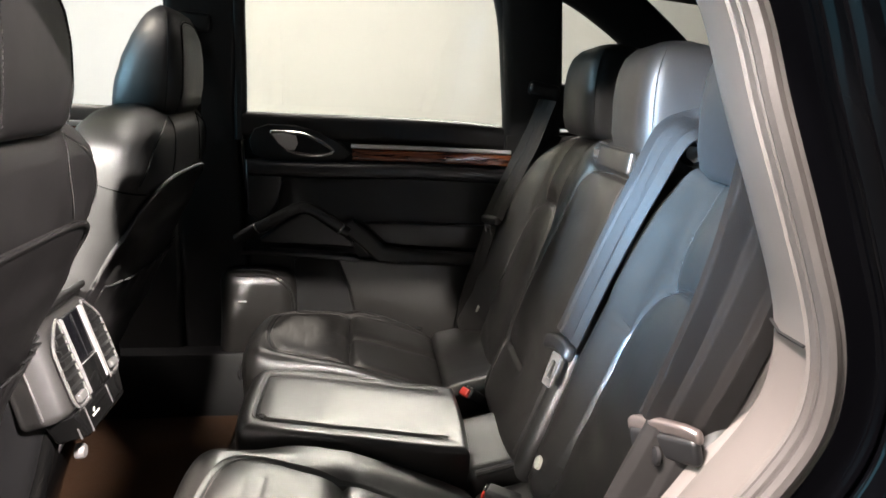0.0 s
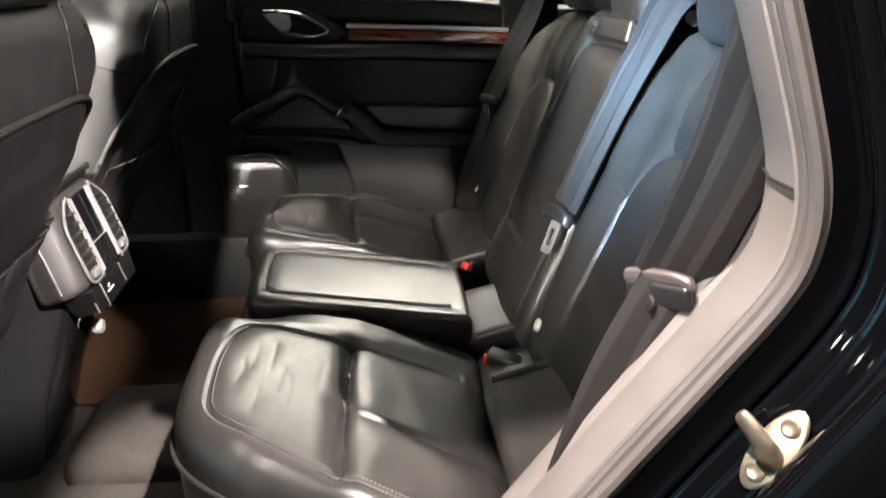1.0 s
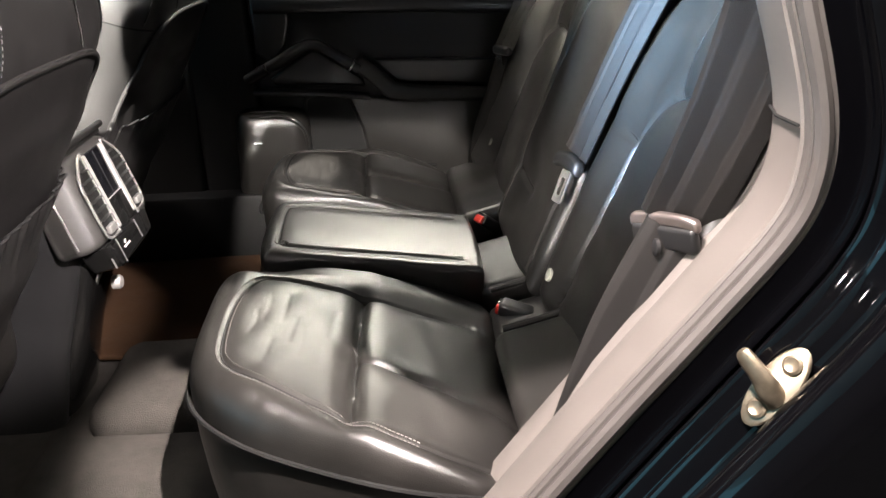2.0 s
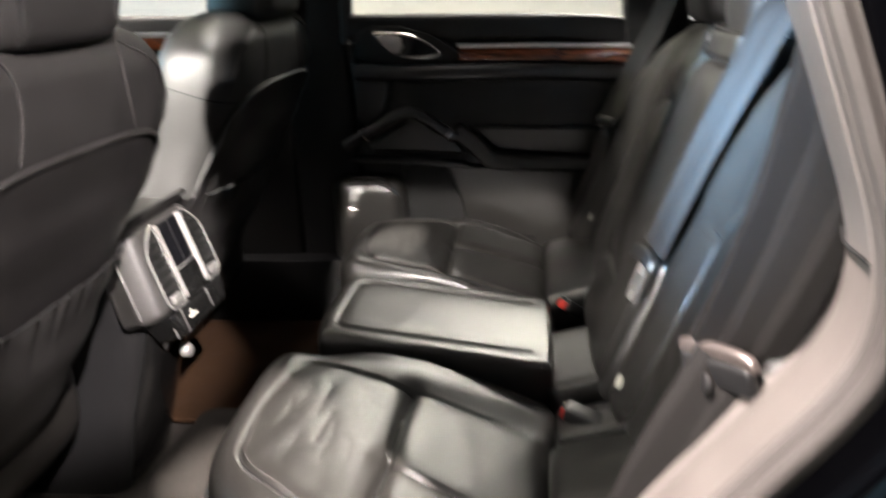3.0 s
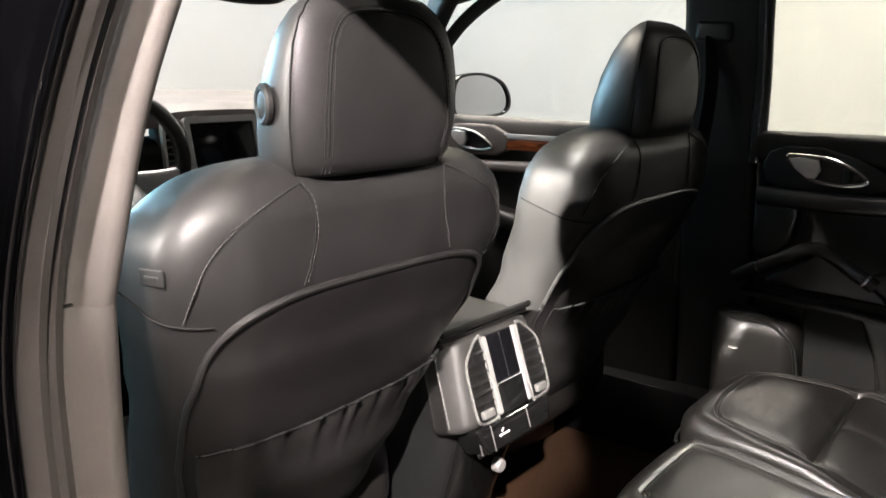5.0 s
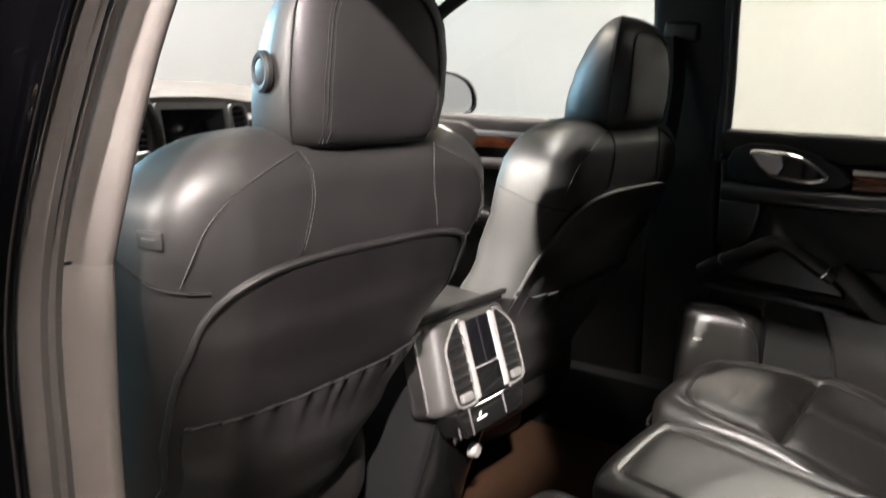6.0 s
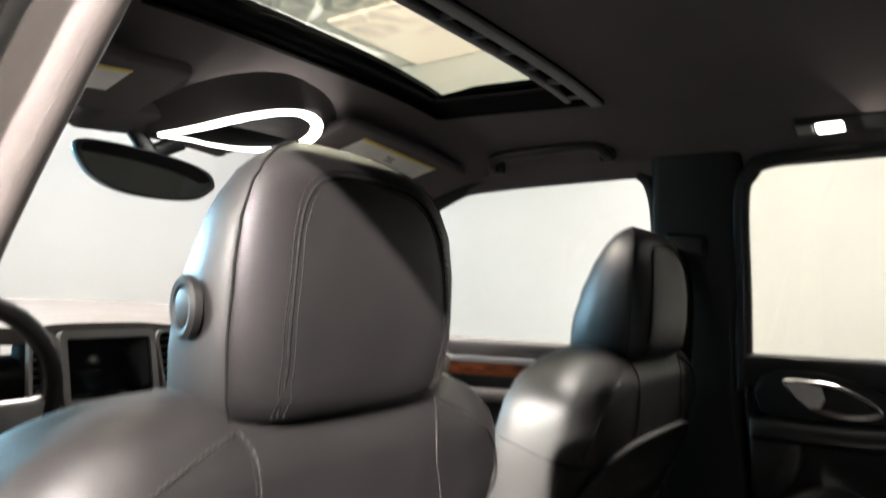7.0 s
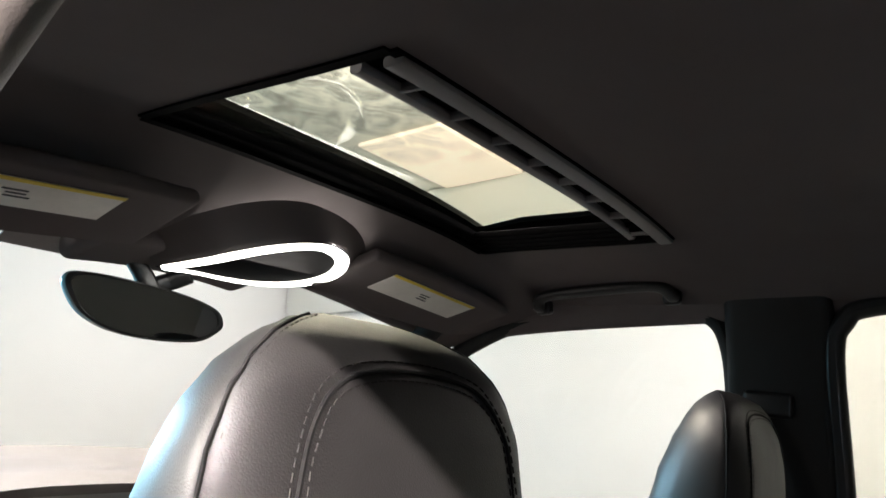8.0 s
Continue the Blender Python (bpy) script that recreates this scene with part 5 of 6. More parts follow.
# armrest with its slanted pull handle
part("armrest", slab([(-0.262, 0.903), (-0.290, 0.916), (-0.33, 0.884), (-0.372, 0.842), (-0.45, 0.832), (-0.60, 0.822), (-0.69, 0.820), (-0.69, 0.788), (-0.58, 0.792), (-0.40, 0.796), (-0.352, 0.802), (-0.315, 0.840), (-0.272, 0.876)], 0.05, "x", 0.672, 0.010), SOFT, rear_door, "black armrest running into a shelf")
part("arm_inlay", slab([(-0.318, 0.902), (-0.48, 0.899), (-0.665, 0.893), (-0.665, 0.822), (-0.45, 0.834), (-0.375, 0.842)], 0.03, "x", 0.712, 0.008), LEATHER, rear_door, "leather inlay above the armrest")
part("grip_inlay", slab([(-0.04, 0.858), (-0.09, 0.895), (-0.15, 0.930), (-0.185, 0.930), (-0.24, 0.890), (-0.285, 0.850), (-0.29, 0.832), (-0.05, 0.842)], 0.03, "x", 0.720, 0.008), LEATHER, rear_door, "leather inlay behind the pull handle")
grip = spline([(0.690, 0.015, 0.862), (0.676, -0.03, 0.890), (0.664, -0.075, 0.913), (0.656, -0.135, 0.946), (0.654, -0.160, 0.953), (0.655, -0.185, 0.947), (0.660, -0.225, 0.920), (0.668, -0.275, 0.885)], 8)
pull = part("pull_handle", sweep(grip, circle(0.0155, 12), (1, 0, 0)), SOFT, rear_door, "slanted black pull handle")
for p, q in ((grip[10], grip[11]), (grip[-4], grip[-3])):
    part("clip", sweep([p, p + (q - p).normalized() * 0.005], circle(0.0168, 12), (1, 0, 0)), CHROME, pull, "chrome end clip")
part("lower_ledge", sweep(spline([(0.694, 0.0, 0.832), (0.690, -0.12, 0.827), (0.690, -0.24, 0.818), (0.696, -0.30, 0.808)], 8), rrect(0.05, 0.014, 0.006, 3), (0, 0, 1)), HARD, rear_door, "shiny ledge below the pull handle")
# flat plate whose black stands for the shade inside the pocket
part("pocket_shade", slab([(-0.128, 0.60), (-0.128, 0.795), (-0.142, 0.810), (-0.236, 0.806), (-0.272, 0.72), (-0.29, 0.60)], 0.01, "x", 0.727), BLACK, rear_door, "black plate for the shaded hollow of the door pocket")
part("pocket_rim", tube(spline([(0.722, -0.127, 0.68), (0.720, -0.127, 0.785), (0.720, -0.136, 0.806), (0.720, -0.160, 0.811), (0.722, -0.235, 0.807)], 8), 0.004, 8, up=(1, 0, 0)), LEATHER, rear_door)
part("lower_panel", slab([(-0.244, 0.806), (-0.40, 0.796), (-0.64, 0.788), (-0.60, 0.55), (-0.33, 0.55), (-0.295, 0.62), (-0.276, 0.72)], 0.03, "x", 0.710, 0.010), LEATHER, rear_door, "leather lower door panel")
part("kick_bolster", rbox((0.10, 0.20, 0.265), 0.045, (3, 6, 6), 4, lambda v: v + Vector((0.025 * max(0.0, -v.z / 0.13), 0.10 * max(0.0, -v.z), 0.012 * v.y)), pose(0.716, -0.034, 0.652)), LEATHER, rear_door, "rounded leather lower bolster")
for dz in (0.0, 0.013):
    part("piping", tube(spline([(0.690, 0.045, 0.776 - dz), (0.670 - dz * 0.4, -0.012, 0.783 - dz), (0.666 - dz * 0.3, -0.050, 0.786 - dz), (0.666 - dz * 0.3, -0.080, 0.779 - dz), (0.668, -0.108 + dz * 0.5, 0.755 - dz * 0.5), (0.672, -0.128 + dz * 0.5, 0.722), (0.680, -0.136 + dz * 0.5, 0.66)], 8), 0.0030, 6, up=(1, 0, 0)), SOFT, rear_door)
part("chrome_tip", rbox((0.006, 0.022, 0.005), 0.002, 1, 2, m=pose(0.664, 0.002, 0.700)), CHROME, rear_door)

front_door = door_base(0.17, 1.15, "door_2", "closed black front passenger door with wood and chrome trim")
part("ledge", sweep(spline([(0.765, 0.17, 1.168), (0.765, 0.55, 1.182), (0.765, 0.85, 1.194), (0.765, 1.10, 1.200)], 8), rrect(0.06, 0.055, 0.020, 4), (0, 0, 1)), DASH, front_door, "soft window ledge")
part("chrome_strip", sweep([(0.722, 0.20, 1.152), (0.720, 0.50, 1.161), (0.720, 0.70, 1.166)], rrect(0.006, 0.014, 0.0025, 2), (0, 0, 1)), ALU, front_door, "bright aluminium strip")
part("wood_strip", sweep([(0.728, 0.20, 1.130), (0.726, 0.50, 1.139), (0.726, 0.70, 1.142)], rrect(0.014, 0.034, 0.006, 3), (0, 0, 1)), WOOD, front_door, "polished walnut strip")
part("shoulder", sweep(spline([(0.735, 0.20, 1.075), (0.725, 0.55, 1.080), (0.725, 0.85, 1.078), (0.735, 1.1, 1.07)], 8), rrect(0.05, 0.03, 0.012, 4), (0, 0, 1)), DASH, front_door, "soft shoulder of the door")
part("handle_bezel", slab([(0.68, 1.168), (0.69, 1.125), (0.73, 1.108), (0.93, 1.112), (1.0, 1.13), (1.0, 1.190), (0.85, 1.200), (0.74, 1.196)], 0.03, "x", 0.716, 0.008), DASH, front_door, "raised handle surround")
inner_handle(front_door, 0.890, 1.158, 0.708)
part("armrest", sweep(spline([(0.70, 0.30, 0.90), (0.69, 0.55, 0.92), (0.70, 0.80, 0.96)], 8), rrect(0.07, 0.05, 0.02, 4), (0, 0, 1)), SOFT, front_door)


# ---------------------------------------------------------------- rear of the centre console
console = thing("rear_console", "black centre console end with two silver framed air vents", "centre console", pose(0.0, 0.168, 0.807, -17, 0, 0) @ Matrix.Diagonal((0.97, 1.0, 1.02, 1)))
part("housing", rbox((0.268, 0.080, 0.152), 0.016, (16, 4, 6), 4, lambda v: Vector((v.x * (1 - 0.07 * v.z / 0.075), v.y + (0.036 * max(0.0, (abs(v.x) - 0.110) / 0.024) ** 1.2 if v.y < 0 else 0.0), v.z)), pose(0, 0.043, 0)), HOUSING, console, "dark satin vent housing")
for s in (-1, 1):
    ox = [(-0.002, 0.069), (0.008, 0.066), (0.034, 0.044), (0.044, 0.028), (0.046, 0.010), (0.047, -0.048), (0.040, -0.066), (0.020, -0.071), (-0.004, -0.070), (-0.010, -0.062), (-0.010, 0.060)]
    line = spline([(s * (0.064 + a), -0.004, b) for a, b in ox], 5, True)
    vent = part("vent_frame", tube(line, 0.0030, 8, True, (0, 1, 0)), CHROME, console, "bright chrome vent ring")
    part("vent_well", slab([(p.x, p.z) for p in line[::2]], 0.003, "y", -0.003), BLACK, vent)
    for i in range(6):
        z = -0.036 + 0.0165 * i
        w = (0.049, 0.049, 0.049, 0.049, 0.045, 0.026)[i]
        part("slat", rbox((w, 0.010, 0.0020), 0.0009, 1, 1, m=pose(s * (0.057 + w / 2), -0.005, z, 24)), BLACK, vent)
    part("divider", rbox((0.0018, 0.004, 0.100), 0.0008, 1, 1, m=pose(s * 0.084, -0.002, -0.004)), BLACK, vent)
    part("thumb_wheel", rbox((0.032, 0.010, 0.014), 0.003, 2, 2, m=pose(s * 0.082, -0.006, -0.056)), DARKSATIN, vent, "grey vent adjuster")
    part("side_edge", sweep(spline([(s * 0.1375, 0.040, -0.064), (s * 0.1345, 0.040, 0.0), (s * 0.1300, 0.040, 0.056), (s * 0.1200, 0.026, 0.070)], 6), circle(0.0022, 6), (0, 1, 0)), CHROME, console, "thin chrome edge line")
    part("inner_bar", rbox((0.016, 0.010, 0.136), 0.004, (1, 1, 4), 3, m=pose(s * 0.0465, -0.002, 0.000)), SATIN, console, "bright satin vertical bar")
part("climate_display", rbox((0.076, 0.008, 0.084), 0.003, 1, 2, m=pose(0, 0.000, 0.026)), SCREEN, console, "dark climate display")
part("climate_keys", rbox((0.076, 0.008, 0.054), 0.003, 1, 2, m=pose(0, -0.002, -0.044)), GLOSS, console, "glossy black key panel")
part("divider_line", rbox((0.076, 0.002, 0.0012), 0.0005, 1, 1, m=pose(0, -0.0060, -0.017)), ALU, console)
part("divider_line", rbox((0.0012, 0.002, 0.078), 0.0005, 1, 1, m=pose(0, -0.0045, 0.026)), HARD, console)
part("lower_panel", rbox((0.208, 0.06, 0.050), 0.008, 3, 3, lambda v: Vector((v.x * (1 + 0.10 * v.z / 0.025), v.y, v.z)), m=pose(0.0, 0.030, -0.100)), GLOSS, console, "glossy black lower panel")
part("symbol", merge(rbox((0.030, 0.002, 0.0032), 0.0008, 1, 1, m=pose(-0.046, -0.001, -0.101)), rbox((0.009, 0.002, 0.0030), 0.0008, 1, 1, m=pose(-0.049, -0.001, -0.094, 0, -35, 0))), LABEL, console, "small white printed symbol")
part("trim_line", rbox((0.0020, 0.003, 0.044), 0.0006, 1, 1, m=pose(-0.078, 0.000, -0.100)), DARKSATIN, console)
part("trim_line", rbox((0.0020, 0.003, 0.036), 0.0006, 1, 1, m=pose(0.030, 0.000, -0.098)), DARKSATIN, console)
part("trim_line", rbox((0.0020, 0.003, 0.044), 0.0006, 1, 1, m=pose(-0.102, 0.012, -0.100)), DARKSATIN, console)
part("lid_edge", rbox((0.268, 0.012, 0.012), 0.005, 3, 3, m=pose(0, 0.012, 0.092, 12)), SOFT, console, "black front edge of the console lid")
part("lid_edge", rbox((0.262, 0.060, 0.010), 0.004, 3, 3, m=pose(0, 0.048, 0.085, 8)), SOFT, console)

body = thing("centre_console", "black centre console with a leather armrest lid between the front seats", "centre console")
part("armrest_lid", rbox((0.235, 0.40, 0.05), 0.020, (4, 6, 1), 4, m=pose(0.01, 0.425, 0.868, 3)), LEATHER, body, "leather armrest lid")
part("lower_body", loft([[Vector((x * w, y0 + 0.20 + y * 0.40, z)) for x, y in rrect(1.0, 1.0, 0.12, 4)] for w, y0, z in ((0.225, 0.30, 0.36), (0.225, 0.285, 0.42), (0.222, 0.262, 0.52), (0.222, 0.228, 0.62), (0.232, 0.205, 0.70), (0.246, 0.206, 0.78), (0.246, 0.222, 0.835))]), HARD, body, "dark plastic sides of the console foot")
part("rear_cover", loft([[Vector((x * w, y0 + 0.02 + y * 0.05, z)) for x, y in rrect(1.0, 1.0, 0.3, 4)] for w, y0, z in ((0.165, 0.290, 0.372), (0.168, 0.272, 0.44), (0.168, 0.246, 0.53), (0.170, 0.212, 0.62), (0.176, 0.190, 0.69))]), GLOSS, body, "black rear cover of the console foot")
part("lower_tunnel", rbox((0.21, 0.80, 0.42), 0.04, 2, 3, m=pose(0, 0.72, 0.62)), HARD, body)
part("front_tunnel", rbox((0.30, 0.50, 0.10), 0.05, 2, 3, m=pose(0, 0.00, 0.37)), CARPET, body, "carpeted floor tunnel")
socket = part("socket_cap", loft([[(0.005 + r * math.cos(radians(a)), 0.195 - h, 0.612 + r * math.sin(radians(a))) for a in range(0, 360, 20)] for r, h in ((0.014, 0.0), (0.014, 0.012), (0.011, 0.016), (0.005, 0.017))]), SATIN, body, "round silver socket cap")

# ---------------------------------------------------------------- dashboard
dash = thing("dashboard", "pale lit dashboard with a centre screen and side vents", "dashboard")
DTOP = [(0.96, 1.215), (1.02, 1.252), (1.12, 1.272), (1.30, 1.294), (1.46, 1.315), (1.60, 1.30)]


def dash_top(u, y):
    hood = 0.045 * math.exp(-(((u + 0.39) / 0.17) ** 4)) * math.exp(-(((y - 1.08) / 0.12) ** 2))
    mid = 0.012 * math.exp(-((u / 0.16) ** 4)) * math.exp(-(((y - 1.05) / 0.15) ** 2))
    return (u, y + 0.06 * (abs(u) / 0.75) ** 2 * (1 if y < 1.2 else 0), lerp_table(DTOP, y) - 0.025 * (abs(u) / 0.7) ** 2 + hood + mid)


part("top_skin", sheet(dash_top, spread(-0.78, 0.78, 48), spread(1.015, 1.60, 24), -0.03), DASH, dash, "pale reflecting top skin")
part("fascia", rbox((1.54, 0.20, 0.32), 0.05, (12, 2, 4), 3, lambda v: v + Vector((0, 0.06 * (v.x / 0.77) ** 2, 0)), pose(0, 1.14, 1.04)), SOFT, dash, "dark lower fascia")
stack = part("centre_stack", rbox((0.27, 0.06, 0.36), 0.02, 3, 3, m=pose(0, 1.040, 1.060, -14)), DASH, dash, "pale centre stack")
SCR = pose(-0.012, 0.978, 1.178, -10)
part("screen", rbox((0.172, 0.012, 0.112), 0.004, 1, 2, m=SCR), SCREEN, stack, "switched off dark screen")
part("screen_frame", ring_plate(rrect(0.196, 0.140, 0.012), rrect(0.170, 0.110, 0.004), 0.016, "y"), SATIN, stack, "silver screen frame").matrix_basis = SCR @ pose(0, -0.010, 0)
part("disc_slot", rbox((0.16, 0.008, 0.006), 0.002, 1, 1, m=SCR @ pose(0, -0.008, -0.066)), GLOSS, stack)
part("button_row", rbox((0.17, 0.01, 0.022), 0.004, 2, 2, m=SCR @ pose(0, -0.006, -0.088)), SATIN, stack, "silver button row")
for s in (-1, 1):
    v = part("side_vent", ring_plate(rrect(0.052, 0.130, 0.020), rrect(0.040, 0.116, 0.016), 0.014, "y"), SATIN, stack, "silver framed dashboard vent")
    v.matrix_basis = SCR @ pose(s * 0.130, -0.010, 0.004, 0, -s * 4, 0)
    part("vent_back", rbox((0.046, 0.004, 0.120), 0.001, 1, 1, m=pose(0, 0.012, 0)), GLOSS, v)
    for i in range(7):
        part("slat", rbox((0.040, 0.012, 0.003), 0.001, 1, 1, m=pose(0, 0.006, -0.045 + 0.015 * i, 20)), HARD, v)
part("cluster_hood", rbox((0.36, 0.14, 0.10), 0.045, 5, 3, m=pose(-0.39, 1.02, 1.215)), DASH, dash, "instrument hood")
part("wood_inlay", rbox((0.22, 0.01, 0.03), 0.004, 2, 2, m=pose(-0.27, 1.008, 1.075)), WOOD, dash, "walnut inlay")

wheel = thing("steering_wheel", "three spoke leather steering wheel with silver trim", "steering wheel", pose(-0.395, 0.835, 1.130, -66, 0, 0))
ringp = [(0.186 * math.cos(radians(a)), 0.186 * math.sin(radians(a)), 0) for a in range(0, 360, 8)]
part("rim", tube(ringp, 0.0155, 10, True), LEATHER, wheel)
part("hub", rbox((0.15, 0.13, 0.05), 0.024, 5, 3, m=pose(0, 0, -0.012)), DASH, wheel, "pale lit hub cover")
for a in (0, 180, 270):
    c, s = math.cos(radians(a)), math.sin(radians(a))
    spoke = part("spoke", sweep(spline([(0.06 * c, 0.06 * s, -0.004), (0.12 * c, 0.12 * s, -0.006), (0.178 * c, 0.178 * s, 0.0)], 5), rrect(0.050, 0.016, 0.006, 3), (0, 0, 1)), ALU, wheel, "silver spoke")
    part("spoke_key", rbox((0.026, 0.016, 0.006), 0.002, 1, 2, m=pose(0.105 * c, 0.105 * s, 0.008, 0, 0, a)), GLOSS, spoke)
part("column", rbox((0.10, 0.10, 0.16), 0.03, 2, 3, m=pose(0, 0, -0.11)), HARD, wheel)

# ---------------------------------------------------------------- roof fittings
sun = thing("sunroof", "glass sunroof with a ribbed rear rail and black frame", "sunroof")
x0, x1, y0, y1 = SUN


def rail_xy(pts, dz, w, t, up=(0, 0, 1)):
    return sweep([(x, y, roof_z(x, y) + dz) for x, y in pts], rrect(w, t, min(w, t) * 0.3, 2), up)


part("front_wall", sheet(lambda x, v: (x, y1 - 0.004, roof_z(x, y1) + v), spread(x0, x1, 14), [-0.003, 0.015, 0.03], (0, 0.012, 0)), FLOCK, sun, "black front frame wall")
part("side_wall", sheet(lambda y, v: (x0 + 0.004, y, roof_z(x0, y) + v), spread(y0, y1, 8), [-0.003, 0.015, 0.03], (-0.012, 0, 0)), FLOCK, sun)
part("side_wall", sheet(lambda y, v: (x1 - 0.004, y, roof_z(x1, y) + v), spread(y0, y1, 8), [-0.003, 0.015, 0.03], (0.012, 0, 0)), FLOCK, sun)
part("rear_wall", sheet(lambda x, v: (x, y0 + 0.004, roof_z(x, y0) + v), spread(x0, x1, 14), [-0.003, 0.015, 0.03], (0, -0.012, 0)), FLOCK, sun)
part("glass_panel", sheet(lambda x, y: (x, y, roof_z(x, y) + 0.026), spread(x0 - 0.02, x1 + 0.02, 16), spread(y0 - 0.02, y1 + 0.02, 8), 0.004), ROOFGLASS, sun, "tinted roof glass with painted reflection streaks", shadow=False)
part("front_seal", rail_xy([(x, y1 - 0.010) for x in spread(x0, x1, 16)], 0.012, 0.022, 0.016), FLOCK, sun, "thick black front seal")
rail = part("rear_rail", rail_xy([(x, y0 + 0.006) for x in spread(x0 + 0.012, x1, 16)], -0.004, 0.022, 0.010), RAILGREY, sun, "ribbed grey rear rail")
part("rail_bar", rail_xy([(x, y0 + 0.056) for x in spread(x0 + 0.02, x1 - 0.01, 16)], 0.004, 0.014, 0.012), RAILGREY, rail)
part("rail_floor", rail_xy([(x, y0 + 0.034) for x in spread(x0 + 0.02, x1 - 0.01, 16)], 0.014, 0.060, 0.004), FLOCK, rail)
for i in range(8):
    x = x0 + 0.08 + i * 0.084
    part("rib", sweep([(x, y0 + 0.010, roof_z(x, y0) + 0.002), (x, y0 + 0.054, roof_z(x, y0 + 0.05) + 0.004)], rrect(0.005, 0.010, 0.0015, 2), (0, 0, 1)), RAILGREY, rail)
for i in range(4):
    part("gutter", sweep([(x1 - 0.012 - i * 0.014, y0 + 0.02, roof_z(x1, y0) + 0.004 + i * 0.004), (x1 - 0.012 - i * 0.014, y1 - 0.02, roof_z(x1, y1) + 0.004 + i * 0.004)], rrect(0.006, 0.012, 0.002, 2), (0, 0, 1)), FLOCK, sun)

# overhead lamp console with its lit ring
lampc = thing("overhead_console", "overhead console with a lit drop-shaped light ring", "ceiling light")


def oc(x, y, dz=0.0):
    """A point on the console's face."""
    return Vector((x, y, 1.606 + dz))


shape = [(0.030, 0.528), (0.002, 0.545), (-0.010, 0.600), (-0.010, 0.670), (-0.006, 0.730), (-0.006, 0.790), (-0.008, 0.842), (0.008, 0.850), (0.048, 0.842), (0.095, 0.842), (0.148, 0.830), (0.186, 0.795), (0.200, 0.745), (0.185, 0.675), (0.145, 0.610), (0.085, 0.552)]
loop = spline([oc(x, y) for x, y in shape], 6, True)
part("light_ring", sweep(loop, rrect(0.021, 0.010, 0.004, 3), (0, 0, 1), True, scale=lambda u: 1.0 - 0.55 * math.exp(-(((u - 0.52) / 0.14) ** 2))), RING, lampc, "bright white light ring")
hub = Vector((0.085, 0.70, 0))
part("housing", loft([[Vector((hub.x + (p.x - hub.x) * k, hub.y + (p.y - hub.y) * k2, p.z + dz)) for p in loop] for k, k2, dz in ((1.75, 1.14, 0.046), (1.50, 1.11, 0.030), (1.26, 1.08, 0.010), (1.14, 1.05, 0.001), (1.10, 1.04, 0.000))], caps=False), LINING, lampc, "dark console housing")
part("switch_plate", loft([[Vector((hub.x + (p.x - hub.x) * k, hub.y + (p.y - hub.y) * k, p.z + dz)) for p in loop] for k, dz in ((1.10, 0.001), (0.92, 0.003), (0.86, 0.016), (0.4, 0.020))]), FLOCK, lampc, "dark recessed switch plate")
for x, y in ((0.055, 0.74), (0.085, 0.72), (0.115, 0.70)):
    part("switch", rbox((0.020, 0.030, 0.010), 0.003, 1, 2, m=Matrix.Translation(oc(x, y, 0.014))), HARD, lampc)

part("front_cover", rbox((0.34, 0.13, 0.045), 0.018, (6, 3, 1), 3, lambda v: v + Vector((0, 0, -0.012 * (v.x / 0.17) ** 2)), pose(0.02, 0.862, 1.640, -8)), LINING, lampc, "dark cloth cover at the windscreen")

mirror = thing("rear_view_mirror", "black framed interior mirror on a windscreen stalk", "mirror", pose(-0.006, 0.882, 1.536, 6, 4, -12))
mo = [(-0.135, 0.028), (-0.120, 0.040), (-0.06, 0.044), (0.04, 0.040), (0.11, 0.026), (0.130, 0.004), (0.122, -0.014), (0.09, -0.034), (0.02, -0.043), (-0.05, -0.040), (-0.10, -0.022), (-0.128, 0.008)]
ml = spline([(x, 0, z) for x, z in mo], 5, True)
part("frame", loft([[Vector((p.x * k, y, p.z * k)) for p in ml] for k, y in ((0.90, 0.034), (1.0, 0.022), (1.02, 0.004), (1.0, -0.004), (0.94, -0.004), (0.93, 0.0))]), HARD, mirror)
part("mirror_glass", loft([[Vector((p.x * k, y, p.z * k)) for p in ml] for k, y in ((0.935, 0.001), (0.935, -0.0015), (0.92, -0.0025))]), MIRROR, mirror, "reflecting mirror glass", sharp=10)
part("stalk", sweep(spline([(0.00, 0.016, 0.030), (-0.012, 0.020, 0.056), (-0.034, 0.020, 0.082), (-0.048, 0.022, 0.116)], 6), rrect(0.032, 0.026, 0.008, 3), (0, 1, 0), scale=lambda t: 1.25 - 0.35 * math.sin(math.pi * t)), HARD, mirror)
part("stalk_cover", sweep(spline([(0.06, 0.01, 0.075), (0.03, 0.03, 0.055), (-0.01, 0.03, 0.035)], 6), rrect(0.03, 0.03, 0.01, 3), (0, 1, 0)), HARD, mirror)


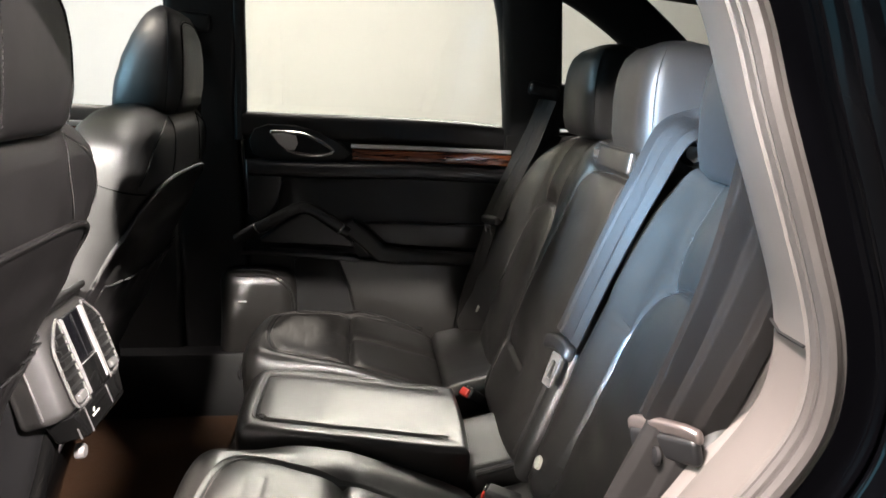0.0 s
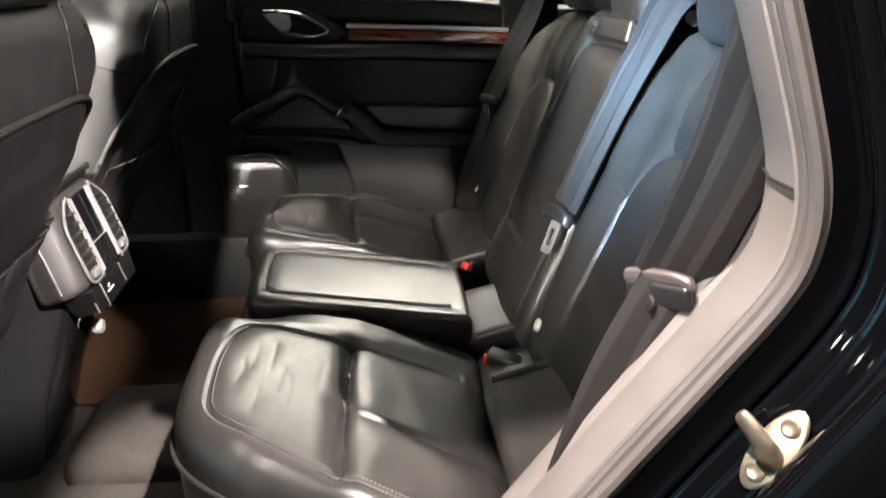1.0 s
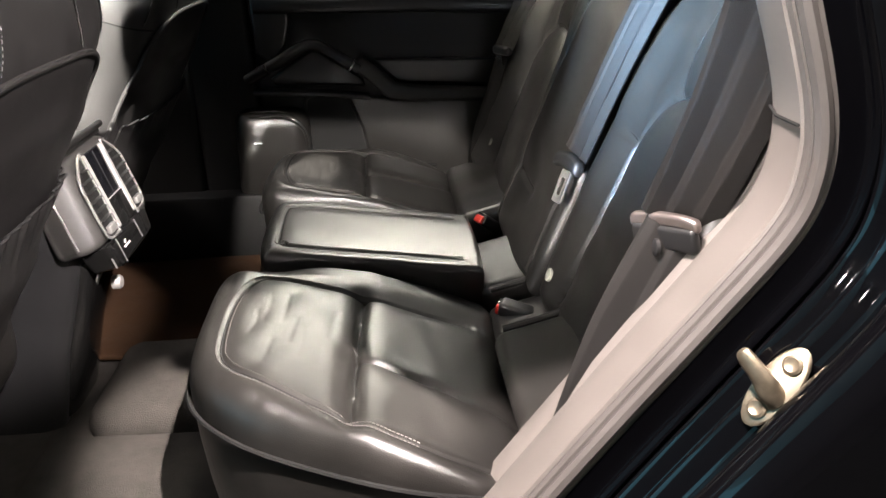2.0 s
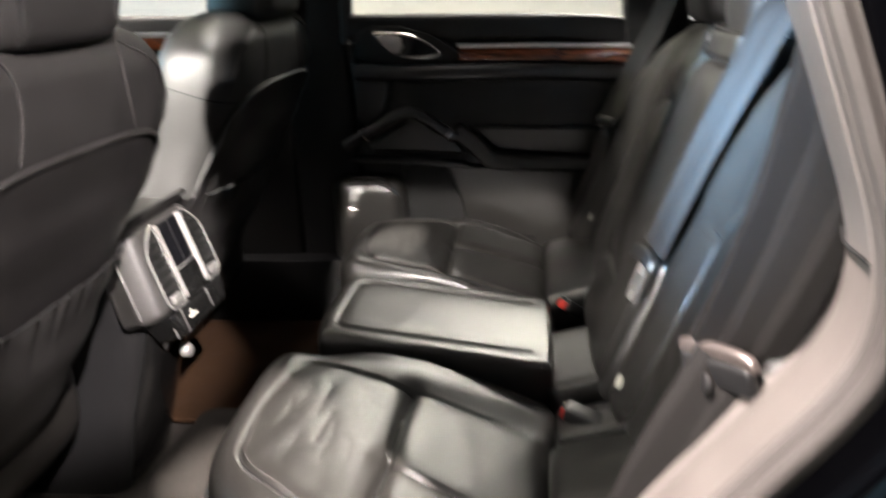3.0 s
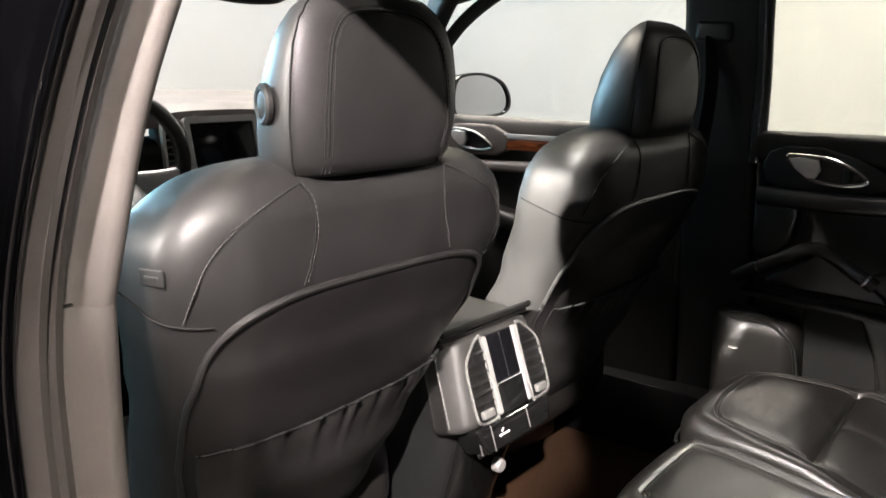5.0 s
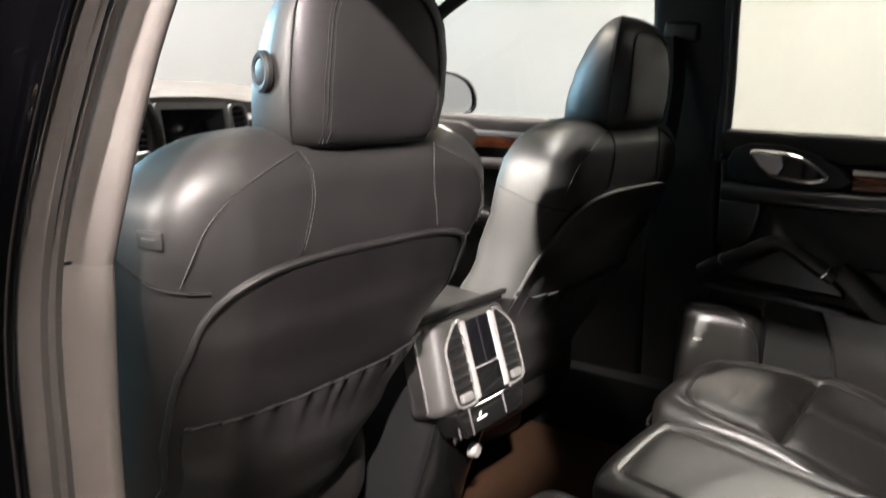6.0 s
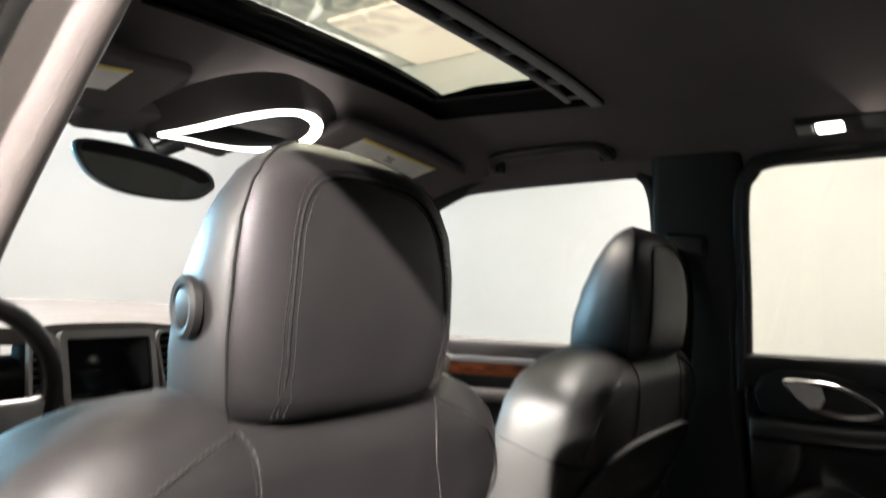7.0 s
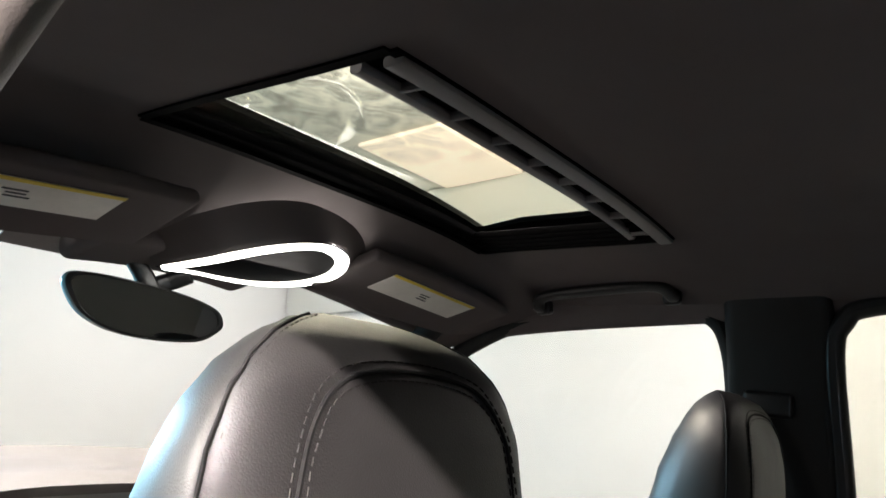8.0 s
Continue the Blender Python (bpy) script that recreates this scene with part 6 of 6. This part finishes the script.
def visor(x0, x1, label):
    w, c = x1 - x0, (x0 + x1) / 2
    s = 1 if c > 0 else -1
    v = thing("sun_visor", label, "sun visor", pose(c, 0.648, 1.603, -14, s * 5, 0), group="sun visors")
    part("flap", rbox((w, 0.176, 0.022), 0.010, (8, 6, 1), 3, lambda p: p + Vector((0, 0.012 * (p.x / (w / 2)) ** 2 * (1 if p.y > 0 else -1) * -1, 0)), pose(0, 0, 0)), LINING, v, "dark cloth covered flap")
    lab = part("warning_label", rbox((0.250, 0.068, 0.001), 0.0004, 1, 1, m=pose(-0.012 * s, -0.022, -0.0118)), LABEL, v, "pale printed warning label")
    part("label_band", rbox((0.250, 0.008, 0.001), 0.0004, 1, 1, m=pose(-0.012 * s, -0.0520, -0.0124)), YELLOW, lab, "yellow band")
    part("label_print", merge(*[rbox((0.028 - 0.006 * (i % 2), 0.0035, 0.0006), 0.0002, 1, 1, m=pose(-0.02 * s + 0.004 * i, -0.030 + 0.008 * i, -0.0126)) for i in range(3)]), INK, lab, "unreadable dark print")
    return v


visor(-0.61, -0.15, "folded up dark sun visor on the driver's side with a label")
visor(0.19, 0.62, "folded up dark sun visor on the passenger side with a label")


def grab_handle(ya, yb, x, z):
    g = thing("grab_handle", "black grab handle on the roof rail", "grab handle", group="grab handles")
    line = spline([(x + 0.022, ya, z - 0.010), (x - 0.004, ya + 0.004, z - 0.004), (x - 0.022, ya - 0.022, z + 0.012), (x - 0.024, (ya + yb) / 2, z + 0.014), (x - 0.022, yb + 0.022, z + 0.012), (x - 0.004, yb - 0.004, z - 0.004), (x + 0.022, yb, z - 0.010)], 8)
    part("grip", sweep(line, rrect(0.024, 0.018, 0.008, 3), (0.4, 0, 1)), HARD, g)
    for y in (ya, yb):
        part("mount", rbox((0.022, 0.034, 0.030), 0.008, 2, 3, m=pose(x + 0.014, y, z - 0.004)), HARD, g)


grab_handle(0.502, 0.240, 0.628, 1.610)

reading = thing("reading_lamp", "small lit reading lamp in the headliner above the far rear door", "lamp", pose(0.600, -0.205, roof_z(0.60, -0.205) - 0.002, 0, 24, 0))
part("housing", rbox((0.05, 0.15, 0.016), 0.007, 3, 3), HARD, reading)
part("lens", rbox((0.030, 0.045, 0.012), 0.005, 2, 3, m=pose(0, 0.018, -0.006)), BULB, reading, "bright lit lens")
part("lens", rbox((0.030, 0.030, 0.012), 0.005, 2, 3, m=pose(0, 0.058, -0.004)), SATIN, reading)

hook = thing("belt_guide", "black front belt height adjuster on the far pillar", "belt guide", pose(0, -0.022, 0.042))
part("slider", rbox((0.02, 0.085, 0.045), 0.010, 2, 3, m=pose(0.712, 0.125, 1.372, 6)), HARD, hook)
part("frame", tube(spline([(0.730, 0.085, 1.375), (0.726, 0.075, 1.355), (0.742, 0.085, 1.25), (0.742, 0.11, 1.245)], 6), 0.0022, 6, up=(1, 0, 0)), SATIN, hook)
part("webbing", ribbon([(0.706, 0.128, 1.360), (0.690, 0.118, 1.25), (0.668, 0.125, 1.12), (0.64, 0.15, 0.95)], 0.046, (-0.3, -1, 0), 0.0), BELT, hook)

# ---------------------------------------------------------------- outside mirror
wing = thing("wing_mirror", "black door mirror outside the passenger window", "door mirror", pose(1.075, 1.06, 1.270, 0, 0, 0) @ Matrix.Diagonal((1.40, 1, 1, 1)))
wo = [(-0.105, -0.060), (-0.115, 0.0), (-0.10, 0.060), (-0.05, 0.080), (0.02, 0.078), (0.085, 0.050), (0.115, 0.0), (0.110, -0.045), (0.07, -0.066), (-0.03, -0.070)]
wl = spline([(x, 0, z) for x, z in wo], 5, True)
part("shell", loft([[Vector((p.x * k, y, p.z * k)) for p in wl] for k, y in ((0.35, 0.11), (0.75, 0.095), (0.95, 0.055), (1.02, 0.0), (1.0, -0.012), (0.92, -0.012), (0.90, -0.002))]), PAINT, wing)
part("mirror_glass", loft([[Vector((p.x * k, y, p.z * k)) for p in wl] for k, y in ((0.905, 0.0), (0.905, -0.004), (0.89, -0.005))]), MIRROR, wing, "reflecting mirror glass", sharp=10)
part("foot", rbox((0.16, 0.05, 0.03), 0.012, 3, 3, m=pose(-0.14, 0.03, -0.058)), PAINT, wing)

# ---------------------------------------------------------------- door striker on the near body
striker = thing("door_striker", "bare metal door striker bolted to the black body", "door striker", pose(-0.846, -0.655, 0.864, 0, 0, 0) @ Matrix.Scale(0.78, 4))
plate = [(0.030 * math.cos(radians(a)) * 0.75, 0.052 * math.sin(radians(a))) for a in range(0, 360, 15)]
nrm = Vector((-0.50, 0.70, 0.50)).normalized()
lng = Vector((0, -0.50, 0.86))
lng = (lng - nrm * lng.dot(nrm)).normalized()
sde = lng.cross(nrm)
SM = Matrix((sde, lng, nrm)).transposed().to_4x4()
part("plate", loft([[SM @ Vector((x * k, z * k, h)) for x, z in plate] for k, h in ((1.0, 0.0), (1.0, 0.003), (0.94, 0.005))]), STEEL, striker, "oval zinc plate")
for s in (-1, 1):
    part("bolt", loft([[SM @ Vector((r * math.cos(radians(a)), s * 0.030 + r * math.sin(radians(a)), h)) for a in range(0, 360, 30)] for r, h in ((0.011, 0.004), (0.011, 0.008), (0.008, 0.010), (0.004, 0.008))]), STEEL, striker)
part("loop", sweep(spline([SM @ Vector(p) for p in ((0.010, -0.010, 0.002), (0.000, -0.003, 0.020), (-0.014, 0.004, 0.030), (-0.030, 0.009, 0.036), (-0.040, 0.012, 0.037))], 6), circle(0.0105, 12, 0.75, 1.15), (0.1, 0.2, 1), scale=lambda u: 1.15 - 0.25 * u - 0.3 * max(0.0, u - 0.9) * 10), STEEL, striker, "thick worn steel loop")
